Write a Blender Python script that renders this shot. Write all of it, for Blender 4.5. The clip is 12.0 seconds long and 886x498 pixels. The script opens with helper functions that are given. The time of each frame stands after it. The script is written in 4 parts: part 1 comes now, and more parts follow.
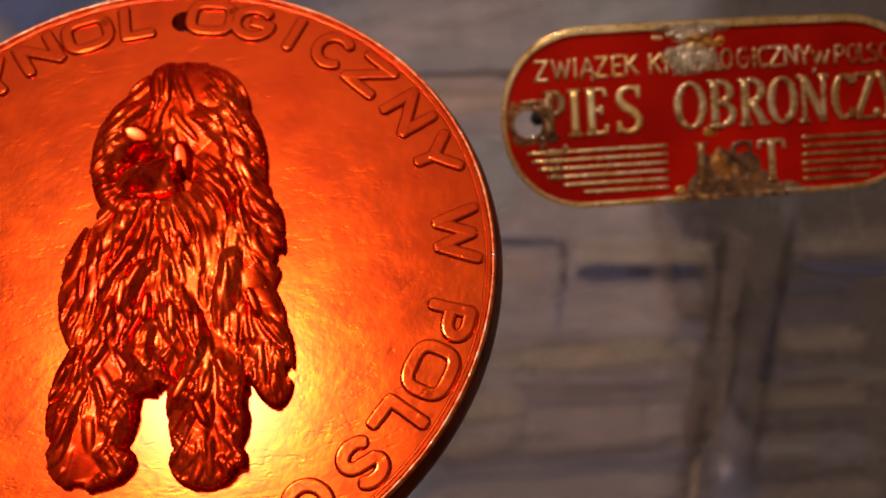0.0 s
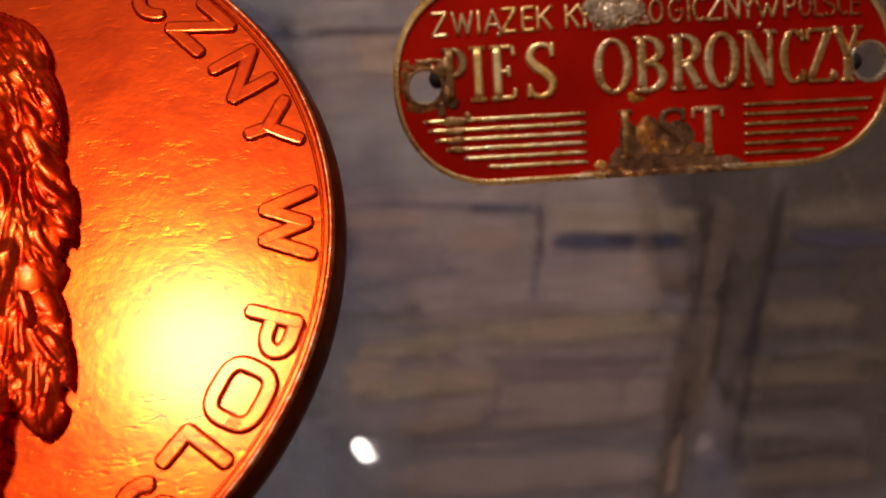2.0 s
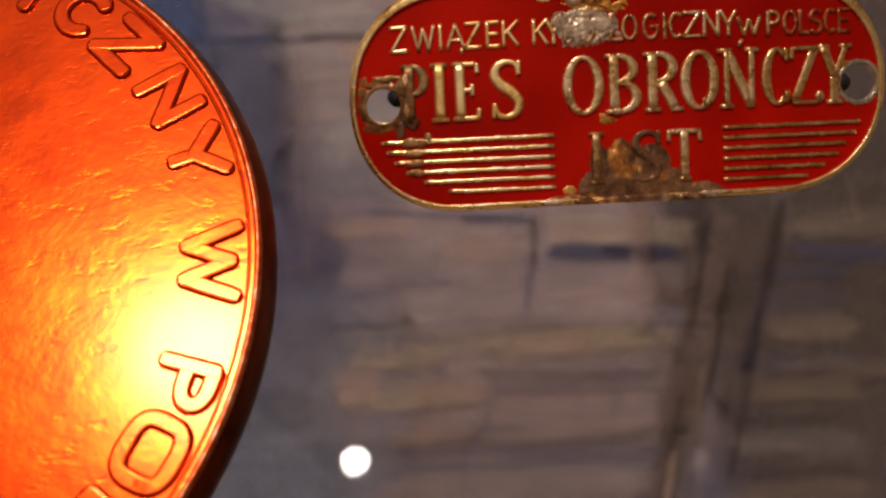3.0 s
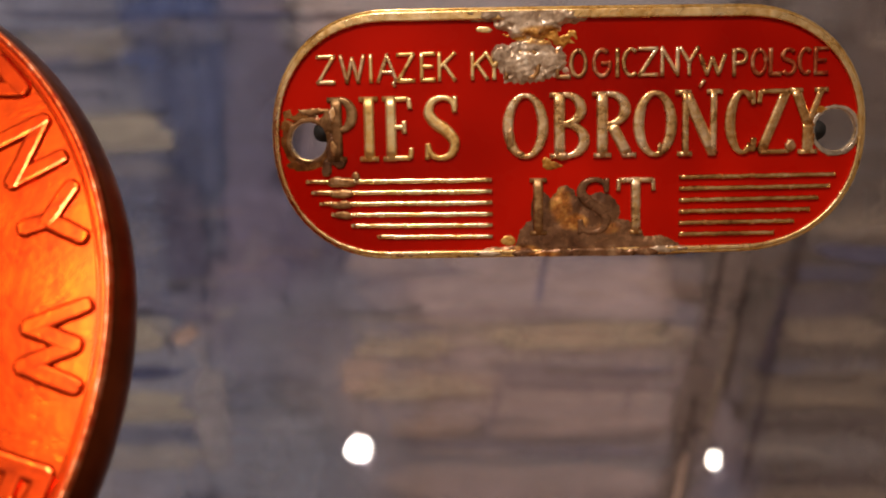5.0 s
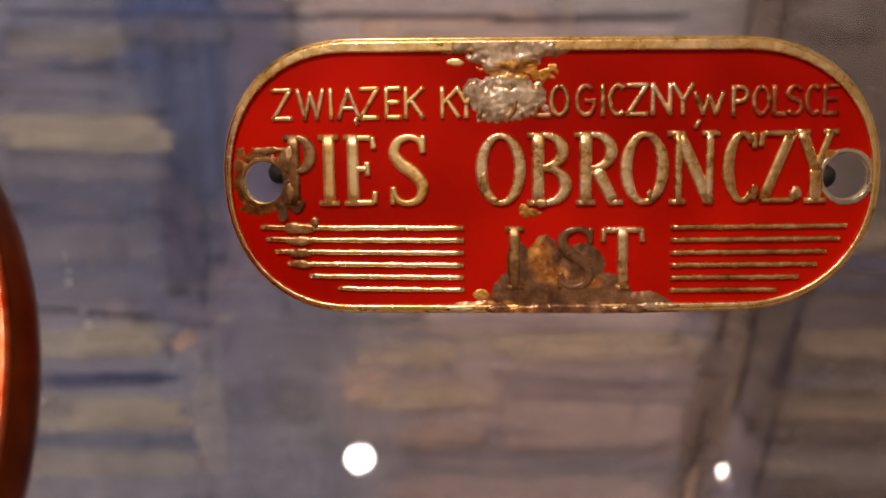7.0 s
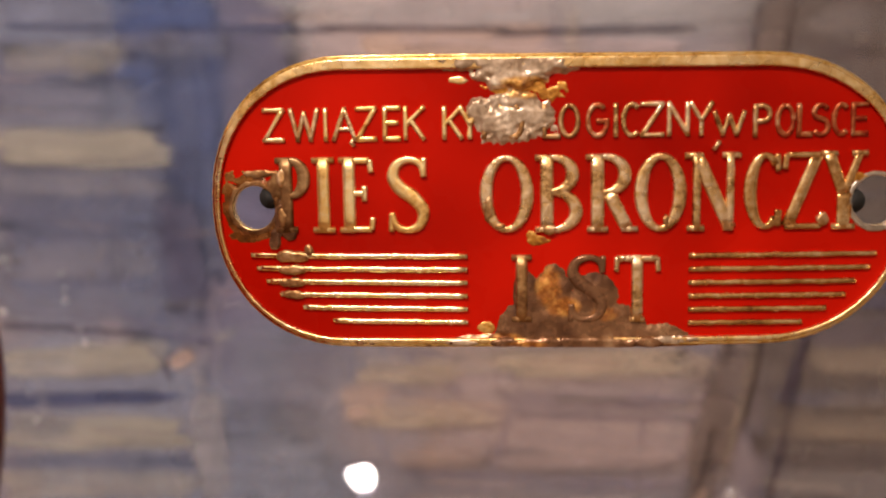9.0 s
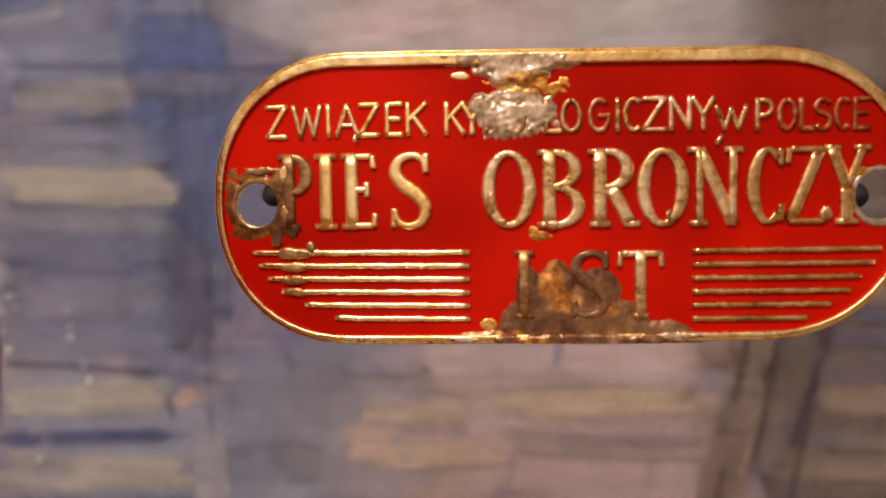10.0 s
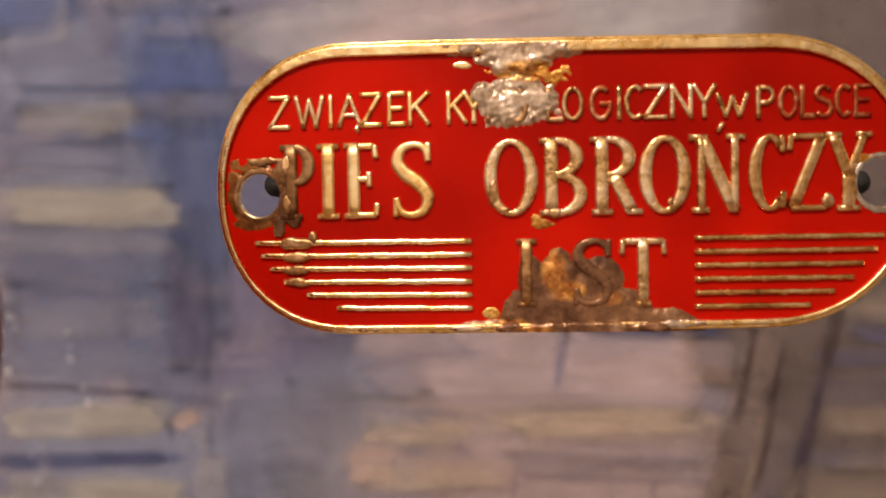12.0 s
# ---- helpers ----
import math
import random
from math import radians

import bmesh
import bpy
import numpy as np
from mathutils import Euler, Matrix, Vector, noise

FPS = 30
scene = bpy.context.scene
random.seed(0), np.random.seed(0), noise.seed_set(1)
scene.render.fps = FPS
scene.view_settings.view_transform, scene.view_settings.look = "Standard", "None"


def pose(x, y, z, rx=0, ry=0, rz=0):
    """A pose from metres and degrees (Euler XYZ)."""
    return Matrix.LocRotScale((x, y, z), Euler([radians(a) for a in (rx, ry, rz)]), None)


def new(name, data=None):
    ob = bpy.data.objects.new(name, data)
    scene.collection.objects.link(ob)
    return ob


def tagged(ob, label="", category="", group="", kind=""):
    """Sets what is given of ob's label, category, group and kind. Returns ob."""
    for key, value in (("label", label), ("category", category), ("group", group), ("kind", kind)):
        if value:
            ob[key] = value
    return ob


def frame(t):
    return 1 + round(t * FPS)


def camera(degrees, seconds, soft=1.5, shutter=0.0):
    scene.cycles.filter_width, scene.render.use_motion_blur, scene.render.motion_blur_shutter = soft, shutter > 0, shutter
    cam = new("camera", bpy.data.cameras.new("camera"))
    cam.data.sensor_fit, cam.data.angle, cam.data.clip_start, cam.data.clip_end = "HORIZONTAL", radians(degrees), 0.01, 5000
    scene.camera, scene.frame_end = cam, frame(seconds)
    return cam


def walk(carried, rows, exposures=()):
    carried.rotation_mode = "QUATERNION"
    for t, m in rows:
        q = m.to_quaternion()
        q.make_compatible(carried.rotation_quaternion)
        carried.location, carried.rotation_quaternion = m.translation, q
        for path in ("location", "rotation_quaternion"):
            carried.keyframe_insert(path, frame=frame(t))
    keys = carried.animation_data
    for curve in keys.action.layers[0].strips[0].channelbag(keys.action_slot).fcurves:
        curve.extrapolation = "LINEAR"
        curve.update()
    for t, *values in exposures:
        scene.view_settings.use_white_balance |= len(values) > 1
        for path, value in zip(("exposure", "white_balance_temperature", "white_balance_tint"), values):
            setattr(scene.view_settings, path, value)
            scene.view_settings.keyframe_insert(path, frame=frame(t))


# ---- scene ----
cam = camera(48.71, 12.0, 1.8)
EXPOSURES = [(0.0, -0.72), (0.7, -0.84), (2.0, -0.8), (3.0, -0.48), (5.0, -0.09), (6.5, 0.06), (7.2, 0.12), (9.0, 0.5), (12.0, 0.54)]
ROWS = [
    (0.0, -0.01004, 0.02834, 0.31021, 0.502, -2.807, -4.430),
    (0.5, -0.00561, 0.03444, 0.30826, 0.269, -2.839, -4.563),
    (1.0, -0.00252, 0.03973, 0.30828, -0.039, -3.632, -4.571),
    (1.5, 0.00094, 0.04327, 0.31024, 0.404, -4.949, -4.115),
    (2.0, 0.00527, 0.04685, 0.31109, 1.419, -5.174, -4.107),
    (2.5, 0.00826, 0.05074, 0.31133, 1.806, -4.664, -4.137),
    (3.0, 0.01052, 0.05425, 0.31317, 1.789, -5.059, -3.684),
    (5.0, 0.02256, 0.06452, 0.32063, 4.607, -7.129, -2.126),
    (5.5, 0.02568, 0.06633, 0.32295, 5.892, -8.037, -2.037),
    (6.0, 0.02595, 0.06928, 0.32443, 5.605, -8.433, -1.941),
    (6.5, 0.02614, 0.07224, 0.32542, 5.518, -8.500, -1.837),
    (7.0, 0.02651, 0.07460, 0.32515, 5.668, -7.742, -1.824),
    (9.0, 0.02600, 0.08017, 0.32592, 5.775, -7.060, -1.956),
    (9.5, 0.02596, 0.08008, 0.32340, 5.852, -5.341, -1.892),
    (10.0, 0.02627, 0.08004, 0.32131, 6.089, -4.042, -1.891),
    (10.5, 0.02644, 0.07999, 0.32007, 6.240, -3.363, -1.856),
    (11.0, 0.02611, 0.07986, 0.31922, 6.051, -2.948, -1.876),
    (11.5, 0.02605, 0.07983, 0.31893, 6.045, -2.881, -1.876),
    (12.0, 0.02602, 0.07987, 0.31784, 6.053, -2.235, -1.978),
]
walk(cam, [(t, pose(x, y, z, 90 + pitch, 0, yaw) @ pose(0, 0, 0, 0, 0, roll)) for t, x, y, z, yaw, pitch, roll in ROWS], EXPOSURES)

# a macro lens: shallow depth, focused on the things in the foreground
cam.data.dof.use_dof = True
cam.data.dof.focus_distance = 0.089
cam.data.dof.aperture_fstop = 32.0

# ---- light: a dim closed room, one warm round ceiling lamp behind and above ----
LAMP = Vector((-0.23, -0.61, 1.087))
world = bpy.data.worlds.new("room_air")
world.use_nodes = True
world.node_tree.nodes["Background"].inputs[0].default_value = (0.9, 0.75, 0.6, 1)
world.node_tree.nodes["Background"].inputs[1].default_value = 0.02
scene.world = world
bulb = bpy.data.lights.new("lamp_light", "POINT")
bulb.energy, bulb.color, bulb.shadow_soft_size = 33.0, (1.0, 0.85, 0.76), 0.076
new("lamp_light", bulb).location = LAMP


# ---- materials ----
def material(name):
    m = bpy.data.materials.new(name)
    m.use_nodes = True
    return m, m.node_tree.nodes, m.node_tree.links, m.node_tree.nodes["Principled BSDF"]


def noise_tex(nodes, links, scale, detail=4.0, rough=0.55, stretch=None):
    tc = nodes.new("ShaderNodeTexCoord")
    n = nodes.new("ShaderNodeTexNoise")
    n.inputs["Scale"].default_value, n.inputs["Detail"].default_value, n.inputs["Roughness"].default_value = scale, detail, rough
    if stretch:
        mp = nodes.new("ShaderNodeMapping")
        mp.inputs["Scale"].default_value = stretch
        links.new(tc.outputs["Object"], mp.inputs["Vector"])
        links.new(mp.outputs["Vector"], n.inputs["Vector"])
    else:
        links.new(tc.outputs["Object"], n.inputs["Vector"])
    return n.outputs["Fac"]


def ramp(nodes, links, fac, stops):
    r = nodes.new("ShaderNodeValToRGB")
    while len(r.color_ramp.elements) < len(stops):
        r.color_ramp.elements.new(0.5)
    for e, (p, c) in zip(r.color_ramp.elements, stops):
        e.position, e.color = p, (*c, 1)
    links.new(fac, r.inputs["Fac"])
    return r.outputs["Color"]


def bump(nodes, links, bsdf, pairs):
    last = None
    for fac, strength, distance in pairs:
        b = nodes.new("ShaderNodeBump")
        b.inputs["Strength"].default_value, b.inputs["Distance"].default_value = strength, distance
        links.new(fac, b.inputs["Height"])
        if last:
            links.new(last, b.inputs["Normal"])
        last = b.outputs["Normal"]
    links.new(last, bsdf.inputs["Normal"])


def surface(name, stops, scale, metal=0.0, rough=(0.3, 0.5), relief=(), coat=0.0, stretch=None, detail=5.0, grain=0.0, film=0.12):
    """A surface whose colour, gloss and relief wander at two scales (scales per metre)."""
    m, nodes, links, b = material(name)
    f = noise_tex(nodes, links, scale, detail, 0.6, stretch)
    if grain:
        mx = nodes.new("ShaderNodeMix")
        mx.inputs["Factor"].default_value = 0.4
        links.new(f, mx.inputs[2])
        links.new(noise_tex(nodes, links, grain, 4.0, 0.6), mx.inputs[3])
        f = mx.outputs[0]
    links.new(ramp(nodes, links, f, stops), b.inputs["Base Color"])
    b.inputs["Metallic"].default_value = metal
    g = noise_tex(nodes, links, scale * 3.7, 3.0)
    mr = nodes.new("ShaderNodeMapRange")
    mr.inputs["From Min"].default_value, mr.inputs["From Max"].default_value = 0.3, 0.7
    mr.inputs["To Min"].default_value, mr.inputs["To Max"].default_value = rough
    links.new(g, mr.inputs["Value"])
    links.new(mr.outputs["Result"], b.inputs["Roughness"])
    b.inputs["Coat Weight"].default_value = coat
    b.inputs["Coat Roughness"].default_value = film
    if relief:
        bump(nodes, links, b, [(noise_tex(nodes, links, s, 4.0), k, d) for s, k, d in relief])
    return m


COPPER = surface("polished_copper", [(0.3, (0.62, 0.046, 0.001)), (0.7, (0.74, 0.074, 0.003))], 90, 1.0, (0.18, 0.24),
                 [(240, 0.12, 0.0004), (900, 0.10, 0.0001), (2300, 0.10, 0.00004)], coat=0.32, film=0.15)


def pits(m, scale, low, high, strength, distance, stretch):
    """Sparse small dents over the relief that a surface has already."""
    nodes, links = m.node_tree.nodes, m.node_tree.links
    b = nodes["Principled BSDF"]
    dents = ramp(nodes, links, noise_tex(nodes, links, scale, 3.0, 0.6, stretch), [(low, (1, 1, 1)), (high, (0, 0, 0))])
    bp = nodes.new("ShaderNodeBump")
    bp.inputs["Strength"].default_value, bp.inputs["Distance"].default_value = strength, distance
    links.new(b.inputs["Normal"].links[0].from_socket, bp.inputs["Normal"])
    links.new(dents, bp.inputs["Height"])
    links.new(bp.outputs["Normal"], b.inputs["Normal"])


pits(COPPER, 620, 0.58, 0.78, 0.22, 0.00006, (0.8, 1.8, 1.0))
COPPER_FUR = surface("worn_copper", [(0.34, (0.52, 0.016, 0.001)), (0.5, (0.78, 0.036, 0.002)), (0.74, (0.90, 0.085, 0.012))], 200, 1.0, (0.20, 0.34),
                     [(1500, 0.25, 0.0001)], coat=0.12, film=0.15)
for m in (COPPER, COPPER_FUR):
    m.node_tree.nodes["Principled BSDF"].inputs["Specular Tint"].default_value = (0.85, 0.16, 0.04, 1)
# rim copper, made paler to draw the rim's highlight line
COPPER_RIM = surface("highlight_copper", [(0.38, (0.58, 0.05, 0.01)), (0.52, (0.84, 0.20, 0.06)), (0.68, (0.98, 0.62, 0.42))], 420, 1.0, (0.26, 0.44),
                     [(1200, 0.4, 0.0002)], coat=0.2, film=0.15, grain=1500)
# copper of the medal's side, darkened to hold the shade of its underside
COPPER_EDGE = surface("shade_dark_copper", [(0.3, (0.07, 0.014, 0.004)), (0.7, (0.20, 0.043, 0.012))], 200, 1.0, (0.3, 0.45), [(900, 0.3, 0.0001)])
BRASS = surface("worn_brass", [(0.34, (0.34, 0.20, 0.06)), (0.43, (0.90, 0.64, 0.25)), (0.60, (0.94, 0.82, 0.56))], 330, 1.0, (0.16, 0.32),
                [(1500, 0.3, 0.00012), (5000, 0.3, 0.00003)], grain=2600)
POLISHED = surface("polished_brass", [(0.38, (0.22, 0.09, 0.025)), (0.48, (0.86, 0.56, 0.17)), (0.66, (0.96, 0.82, 0.50))], 170, 1.0, (0.10, 0.24),
                   [(1200, 0.25, 0.00012), (5000, 0.25, 0.00003)], grain=2200)
PALE_BRASS = surface("pale_brass", [(0.30, (0.34, 0.16, 0.045)), (0.41, (0.74, 0.47, 0.16)), (0.54, (0.88, 0.66, 0.33)), (0.68, (0.97, 0.85, 0.57))], 160, 1.0, (0.16, 0.44),
                     [(500, 0.3, 0.0004), (1800, 0.3, 0.00012)], grain=1500)
LETTER = surface("worn_gilt", [(0.36, (0.28, 0.13, 0.045)), (0.46, (0.72, 0.47, 0.20)), (0.56, (0.84, 0.63, 0.39)), (0.68, (0.97, 0.83, 0.60))], 210, 1.0, (0.20, 0.42),
                 [(900, 0.3, 0.0003), (2600, 0.4, 0.0001), (6000, 0.3, 0.00003)], grain=1700)
SPENT = surface("worn_down_gilt", [(0.40, (0.28, 0.022, 0.008)), (0.52, (0.44, 0.14, 0.05)), (0.64, (0.74, 0.52, 0.32))], 420, 0.8, (0.34, 0.5),
                [(1400, 0.4, 0.00014)], grain=1800)
# brighter gilt; the lamp's sheen on I, E, S is put in its colour
GILT = surface("sheen_bright_gilt", [(0.35, (0.44, 0.20, 0.05)), (0.45, (0.90, 0.60, 0.21)), (0.60, (0.97, 0.80, 0.46))], 150, 1.0, (0.28, 0.46),
               [(1400, 0.35, 0.00012)], grain=1500)
TARNISH = surface("tarnished_gilt", [(0.36, (0.22, 0.10, 0.04)), (0.5, (0.50, 0.29, 0.12)), (0.64, (0.74, 0.54, 0.34))], 260, 1.0, (0.34, 0.55),
                  [(1400, 0.4, 0.00014), (6000, 0.3, 0.00003)], grain=1800)
SOLDER = surface("grey_solder", [(0.34, (0.22, 0.13, 0.08)), (0.46, (0.46, 0.34, 0.23)), (0.56, (0.64, 0.51, 0.38)), (0.68, (0.90, 0.79, 0.63))], 380, 0.65, (0.26, 0.5),
                 [(600, 0.25, 0.0003), (2600, 0.3, 0.00006)], grain=1500)
RUST = surface("brown_corrosion", [(0.32, (0.055, 0.021, 0.010)), (0.44, (0.14, 0.062, 0.028)), (0.56, (0.25, 0.125, 0.058)), (0.70, (0.48, 0.31, 0.17))], 240, 0.5, (0.16, 0.36),
               [(500, 0.3, 0.0002), (3000, 0.3, 0.00005)], grain=900)


def stained(m, stops, scale):
    """Lets a second colour come through where the mesh carries a stain."""
    nodes, links = m.node_tree.nodes, m.node_tree.links
    b = nodes["Principled BSDF"]
    at = nodes.new("ShaderNodeAttribute")
    at.attribute_name = "stain"
    k = nodes.new("ShaderNodeMath")
    k.operation, k.use_clamp = "MULTIPLY_ADD", True
    links.new(noise_tex(nodes, links, scale, 4.0, 0.65), k.inputs[0])
    k.inputs[1].default_value = 1.6
    off = nodes.new("ShaderNodeMath")
    off.operation = "MULTIPLY_ADD"
    off.inputs[1].default_value, off.inputs[2].default_value = 1.7, -1.6
    links.new(at.outputs["Fac"], off.inputs[0])
    links.new(off.outputs[0], k.inputs[2])
    mix = nodes.new("ShaderNodeMix")
    mix.data_type = "RGBA"
    links.new(k.outputs[0], mix.inputs["Factor"])
    links.new(b.inputs["Base Color"].links[0].from_socket, mix.inputs[6])
    links.new(ramp(nodes, links, noise_tex(nodes, links, scale * 2.5, 4.0), stops), mix.inputs[7])
    links.new(mix.outputs[2], b.inputs["Base Color"])


stained(RUST, [(0.35, (0.16, 0.045, 0.008)), (0.5, (0.40, 0.14, 0.022)), (0.66, (0.66, 0.33, 0.08))], 500)
stained(SOLDER, [(0.35, (0.22, 0.08, 0.02)), (0.5, (0.62, 0.30, 0.06)), (0.66, (0.92, 0.64, 0.24))], 700)
DULL = surface("darkened_gilt", [(0.36, (0.09, 0.035, 0.012)), (0.5, (0.24, 0.12, 0.045)), (0.66, (0.50, 0.33, 0.16))], 230, 0.8, (0.34, 0.55),
               [(1400, 0.4, 0.00014)], grain=1500)
BROWN_BRASS = surface("browned_brass", [(0.36, (0.26, 0.11, 0.035)), (0.5, (0.66, 0.38, 0.14)), (0.66, (0.93, 0.72, 0.42))], 260, 1.0, (0.14, 0.30),
                      [(1500, 0.3, 0.00012)], grain=2200)
SILVER = surface("bare_white_metal", [(0.36, (0.30, 0.24, 0.18)), (0.5, (0.62, 0.56, 0.48)), (0.66, (0.90, 0.86, 0.78))], 300, 1.0, (0.16, 0.34),
                 [(1200, 0.3, 0.00012)], grain=1500)
FLAKE = surface("bare_gold_patch", [(0.38, (0.22, 0.07, 0.012)), (0.5, (0.50, 0.22, 0.03)), (0.64, (0.85, 0.56, 0.18))], 500, 0.7, (0.3, 0.5),
                [(1500, 0.6, 0.0002)], grain=2400)
AMBER = surface("amber_corrosion", [(0.36, (0.06, 0.018, 0.005)), (0.5, (0.20, 0.068, 0.014)), (0.66, (0.46, 0.22, 0.06))], 300, 0.5, (0.16, 0.34),
                [(900, 0.3, 0.0002)], grain=1500)
ENAMEL = surface("red_enamel", [(0.32, (0.24, 0.0024, 0.0004)), (0.5, (0.36, 0.0046, 0.0006)), (0.66, (0.50, 0.0072, 0.001))], 45, 0.0, (0.2, 0.36),
                 [(500, 0.12, 0.0002), (2500, 0.12, 0.00003)], detail=2.0)
ENAMEL.node_tree.nodes["Principled BSDF"].inputs["Specular IOR Level"].default_value = 0.06
BLACK = surface("black_steel", [(0.3, (0.005, 0.0045, 0.004)), (0.7, (0.012, 0.011, 0.010))], 300, 0.0, (0.7, 0.85), [(1500, 0.3, 0.0001)])
GLASS = bpy.data.materials.new("clear_glass")
GLASS.use_nodes = True
for key, value in (("Transmission Weight", 1.0), ("Roughness", 0.0), ("IOR", 1.5), ("Base Color", (1, 1, 1, 1))):
    GLASS.node_tree.nodes["Principled BSDF"].inputs[key].default_value = value
# near-white colour of the specks that imitate glints
GLINT_SPECK = surface("pale_glint", [(0.3, (0.78, 0.78, 0.80)), (0.7, (0.88, 0.88, 0.88))], 800, 0.0, (0.2, 0.4))
PLASTER = surface("cream_plaster", [(0.3, (0.60, 0.55, 0.49)), (0.7, (0.68, 0.63, 0.57))], 6, 0.0, (0.7, 0.9), [(60, 0.2, 0.002), (400, 0.2, 0.0005)])
BEIGE = surface("beige_ceiling_paint", [(0.3, (0.36, 0.27, 0.19)), (0.7, (0.42, 0.32, 0.23))], 5, 0.0, (0.7, 0.9), [(300, 0.2, 0.0005)])
OAK = surface("oiled_oak", [(0.3, (0.16, 0.08, 0.035)), (0.55, (0.26, 0.14, 0.06)), (0.75, (0.33, 0.19, 0.09))], 12, 0.0, (0.35, 0.5), [(90, 0.3, 0.0006)], stretch=(1, 9, 1))
WOOD_FRAME = surface("dark_walnut", [(0.3, (0.05, 0.025, 0.012)), (0.7, (0.11, 0.06, 0.03))], 20, 0.0, (0.3, 0.45), [(200, 0.3, 0.0004)], stretch=(1, 1, 8))


def watercolour_paper():
    """Painted paper: washes of blue grey, lilac and buff, broken into courses."""
    m, nodes, links, b = material("watercolour_paper")
    wide = noise_tex(nodes, links, 9, 4.0, 0.6, (1.0, 1.0, 2.6))
    col = ramp(nodes, links, wide, [(0.30, (0.125, 0.135, 0.23)), (0.47, (0.22, 0.215, 0.285)), (0.62, (0.31, 0.28, 0.30)), (0.8, (0.35, 0.32, 0.29))])
    fine = noise_tex(nodes, links, 60, 5.0, 0.65, (0.6, 1.0, 2.5))
    mix = nodes.new("ShaderNodeMix")
    mix.data_type, mix.blend_type = "RGBA", "SOFT_LIGHT"
    mix.inputs["Factor"].default_value = 0.6
    links.new(col, mix.inputs[6])
    links.new(ramp(nodes, links, fine, [(0.3, (0.3, 0.3, 0.36)), (0.7, (0.66, 0.64, 0.62))]), mix.inputs[7])
    links.new(mix.outputs[2], b.inputs["Base Color"])
    b.inputs["Roughness"].default_value = 0.55
    bump(nodes, links, b, [(noise_tex(nodes, links, 900, 3.0), 0.3, 0.0003)])
    return m


PAPER = watercolour_paper()


def wash_paint(name, colour, strength=0.85):
    """Thin watercolour: pigment pools and fades out towards the feathered edge of each stroke."""
    m, nodes, links, b = material(name)
    dark = tuple(c * 0.62 for c in colour)
    f = noise_tex(nodes, links, 85, 6.0, 0.7, (0.5, 1.0, 2.2))
    links.new(ramp(nodes, links, f, [(0.32, dark), (0.68, colour)]), b.inputs["Base Color"])
    b.inputs["Roughness"].default_value = 0.5
    at = nodes.new("ShaderNodeAttribute")
    at.attribute_name = "cover"
    k = nodes.new("ShaderNodeMath")
    k.operation = "MULTIPLY"
    links.new(at.outputs["Fac"], k.inputs[0])
    g = nodes.new("ShaderNodeMapRange")
    g.inputs["From Min"].default_value, g.inputs["From Max"].default_value = 0.3, 0.7
    g.inputs["To Min"].default_value, g.inputs["To Max"].default_value = strength * 0.65, strength
    links.new(noise_tex(nodes, links, 45, 4.0), g.inputs["Value"])
    links.new(g.outputs["Result"], k.inputs[1])
    links.new(k.outputs[0], b.inputs["Alpha"])
    return m


BUFF = wash_paint("buff_wash", (0.80, 0.67, 0.54), 0.72)
PINK = wash_paint("pink_wash", (0.88, 0.66, 0.56), 0.68)
PALE_BLUE = wash_paint("pale_blue_wash", (0.42, 0.48, 0.66), 0.7)
STONE = wash_paint("stone_wash", (0.68, 0.66, 0.58), 0.62)
LILAC = wash_paint("lilac_wash", (0.71, 0.59, 0.63), 0.78)
BLUE = wash_paint("blue_wash", (0.10, 0.125, 0.27), 0.9)
CLEAR_BLUE = wash_paint("clear_blue_wash", (0.13, 0.21, 0.55), 0.7)
BLUE_GREY = wash_paint("blue_grey_wash", (0.21, 0.25, 0.41), 0.66)
VIOLET = wash_paint("violet_wash", (0.235, 0.225, 0.38), 0.85)
GREY = wash_paint("grey_wash", (0.60, 0.60, 0.66), 0.66)
INK = wash_paint("dark_ink_wash", (0.07, 0.055, 0.095), 0.9)
UMBER = wash_paint("umber_wash", (0.26, 0.205, 0.195), 0.82)
DARK_UMBER = wash_paint("dark_umber_wash", (0.075, 0.05, 0.05), 0.8)
OLIVE = wash_paint("olive_wash", (0.20, 0.175, 0.165), 0.75)


# ---- builders ----
MM = 0.001


def finish(bm, name, mat, smooth=True):
    me = bpy.data.meshes.new(name)
    bmesh.ops.recalc_face_normals(bm, faces=bm.faces)
    bm.to_mesh(me)
    bm.free()
    for p in me.polygons:
        p.use_smooth = smooth
    me.materials.append(mat)
    return me


def part(name, me, parent, label="", at=None):
    ob = new(name, me)
    ob.parent = parent
    if at is not None:
        ob.matrix_local = at
    return tagged(ob, label)


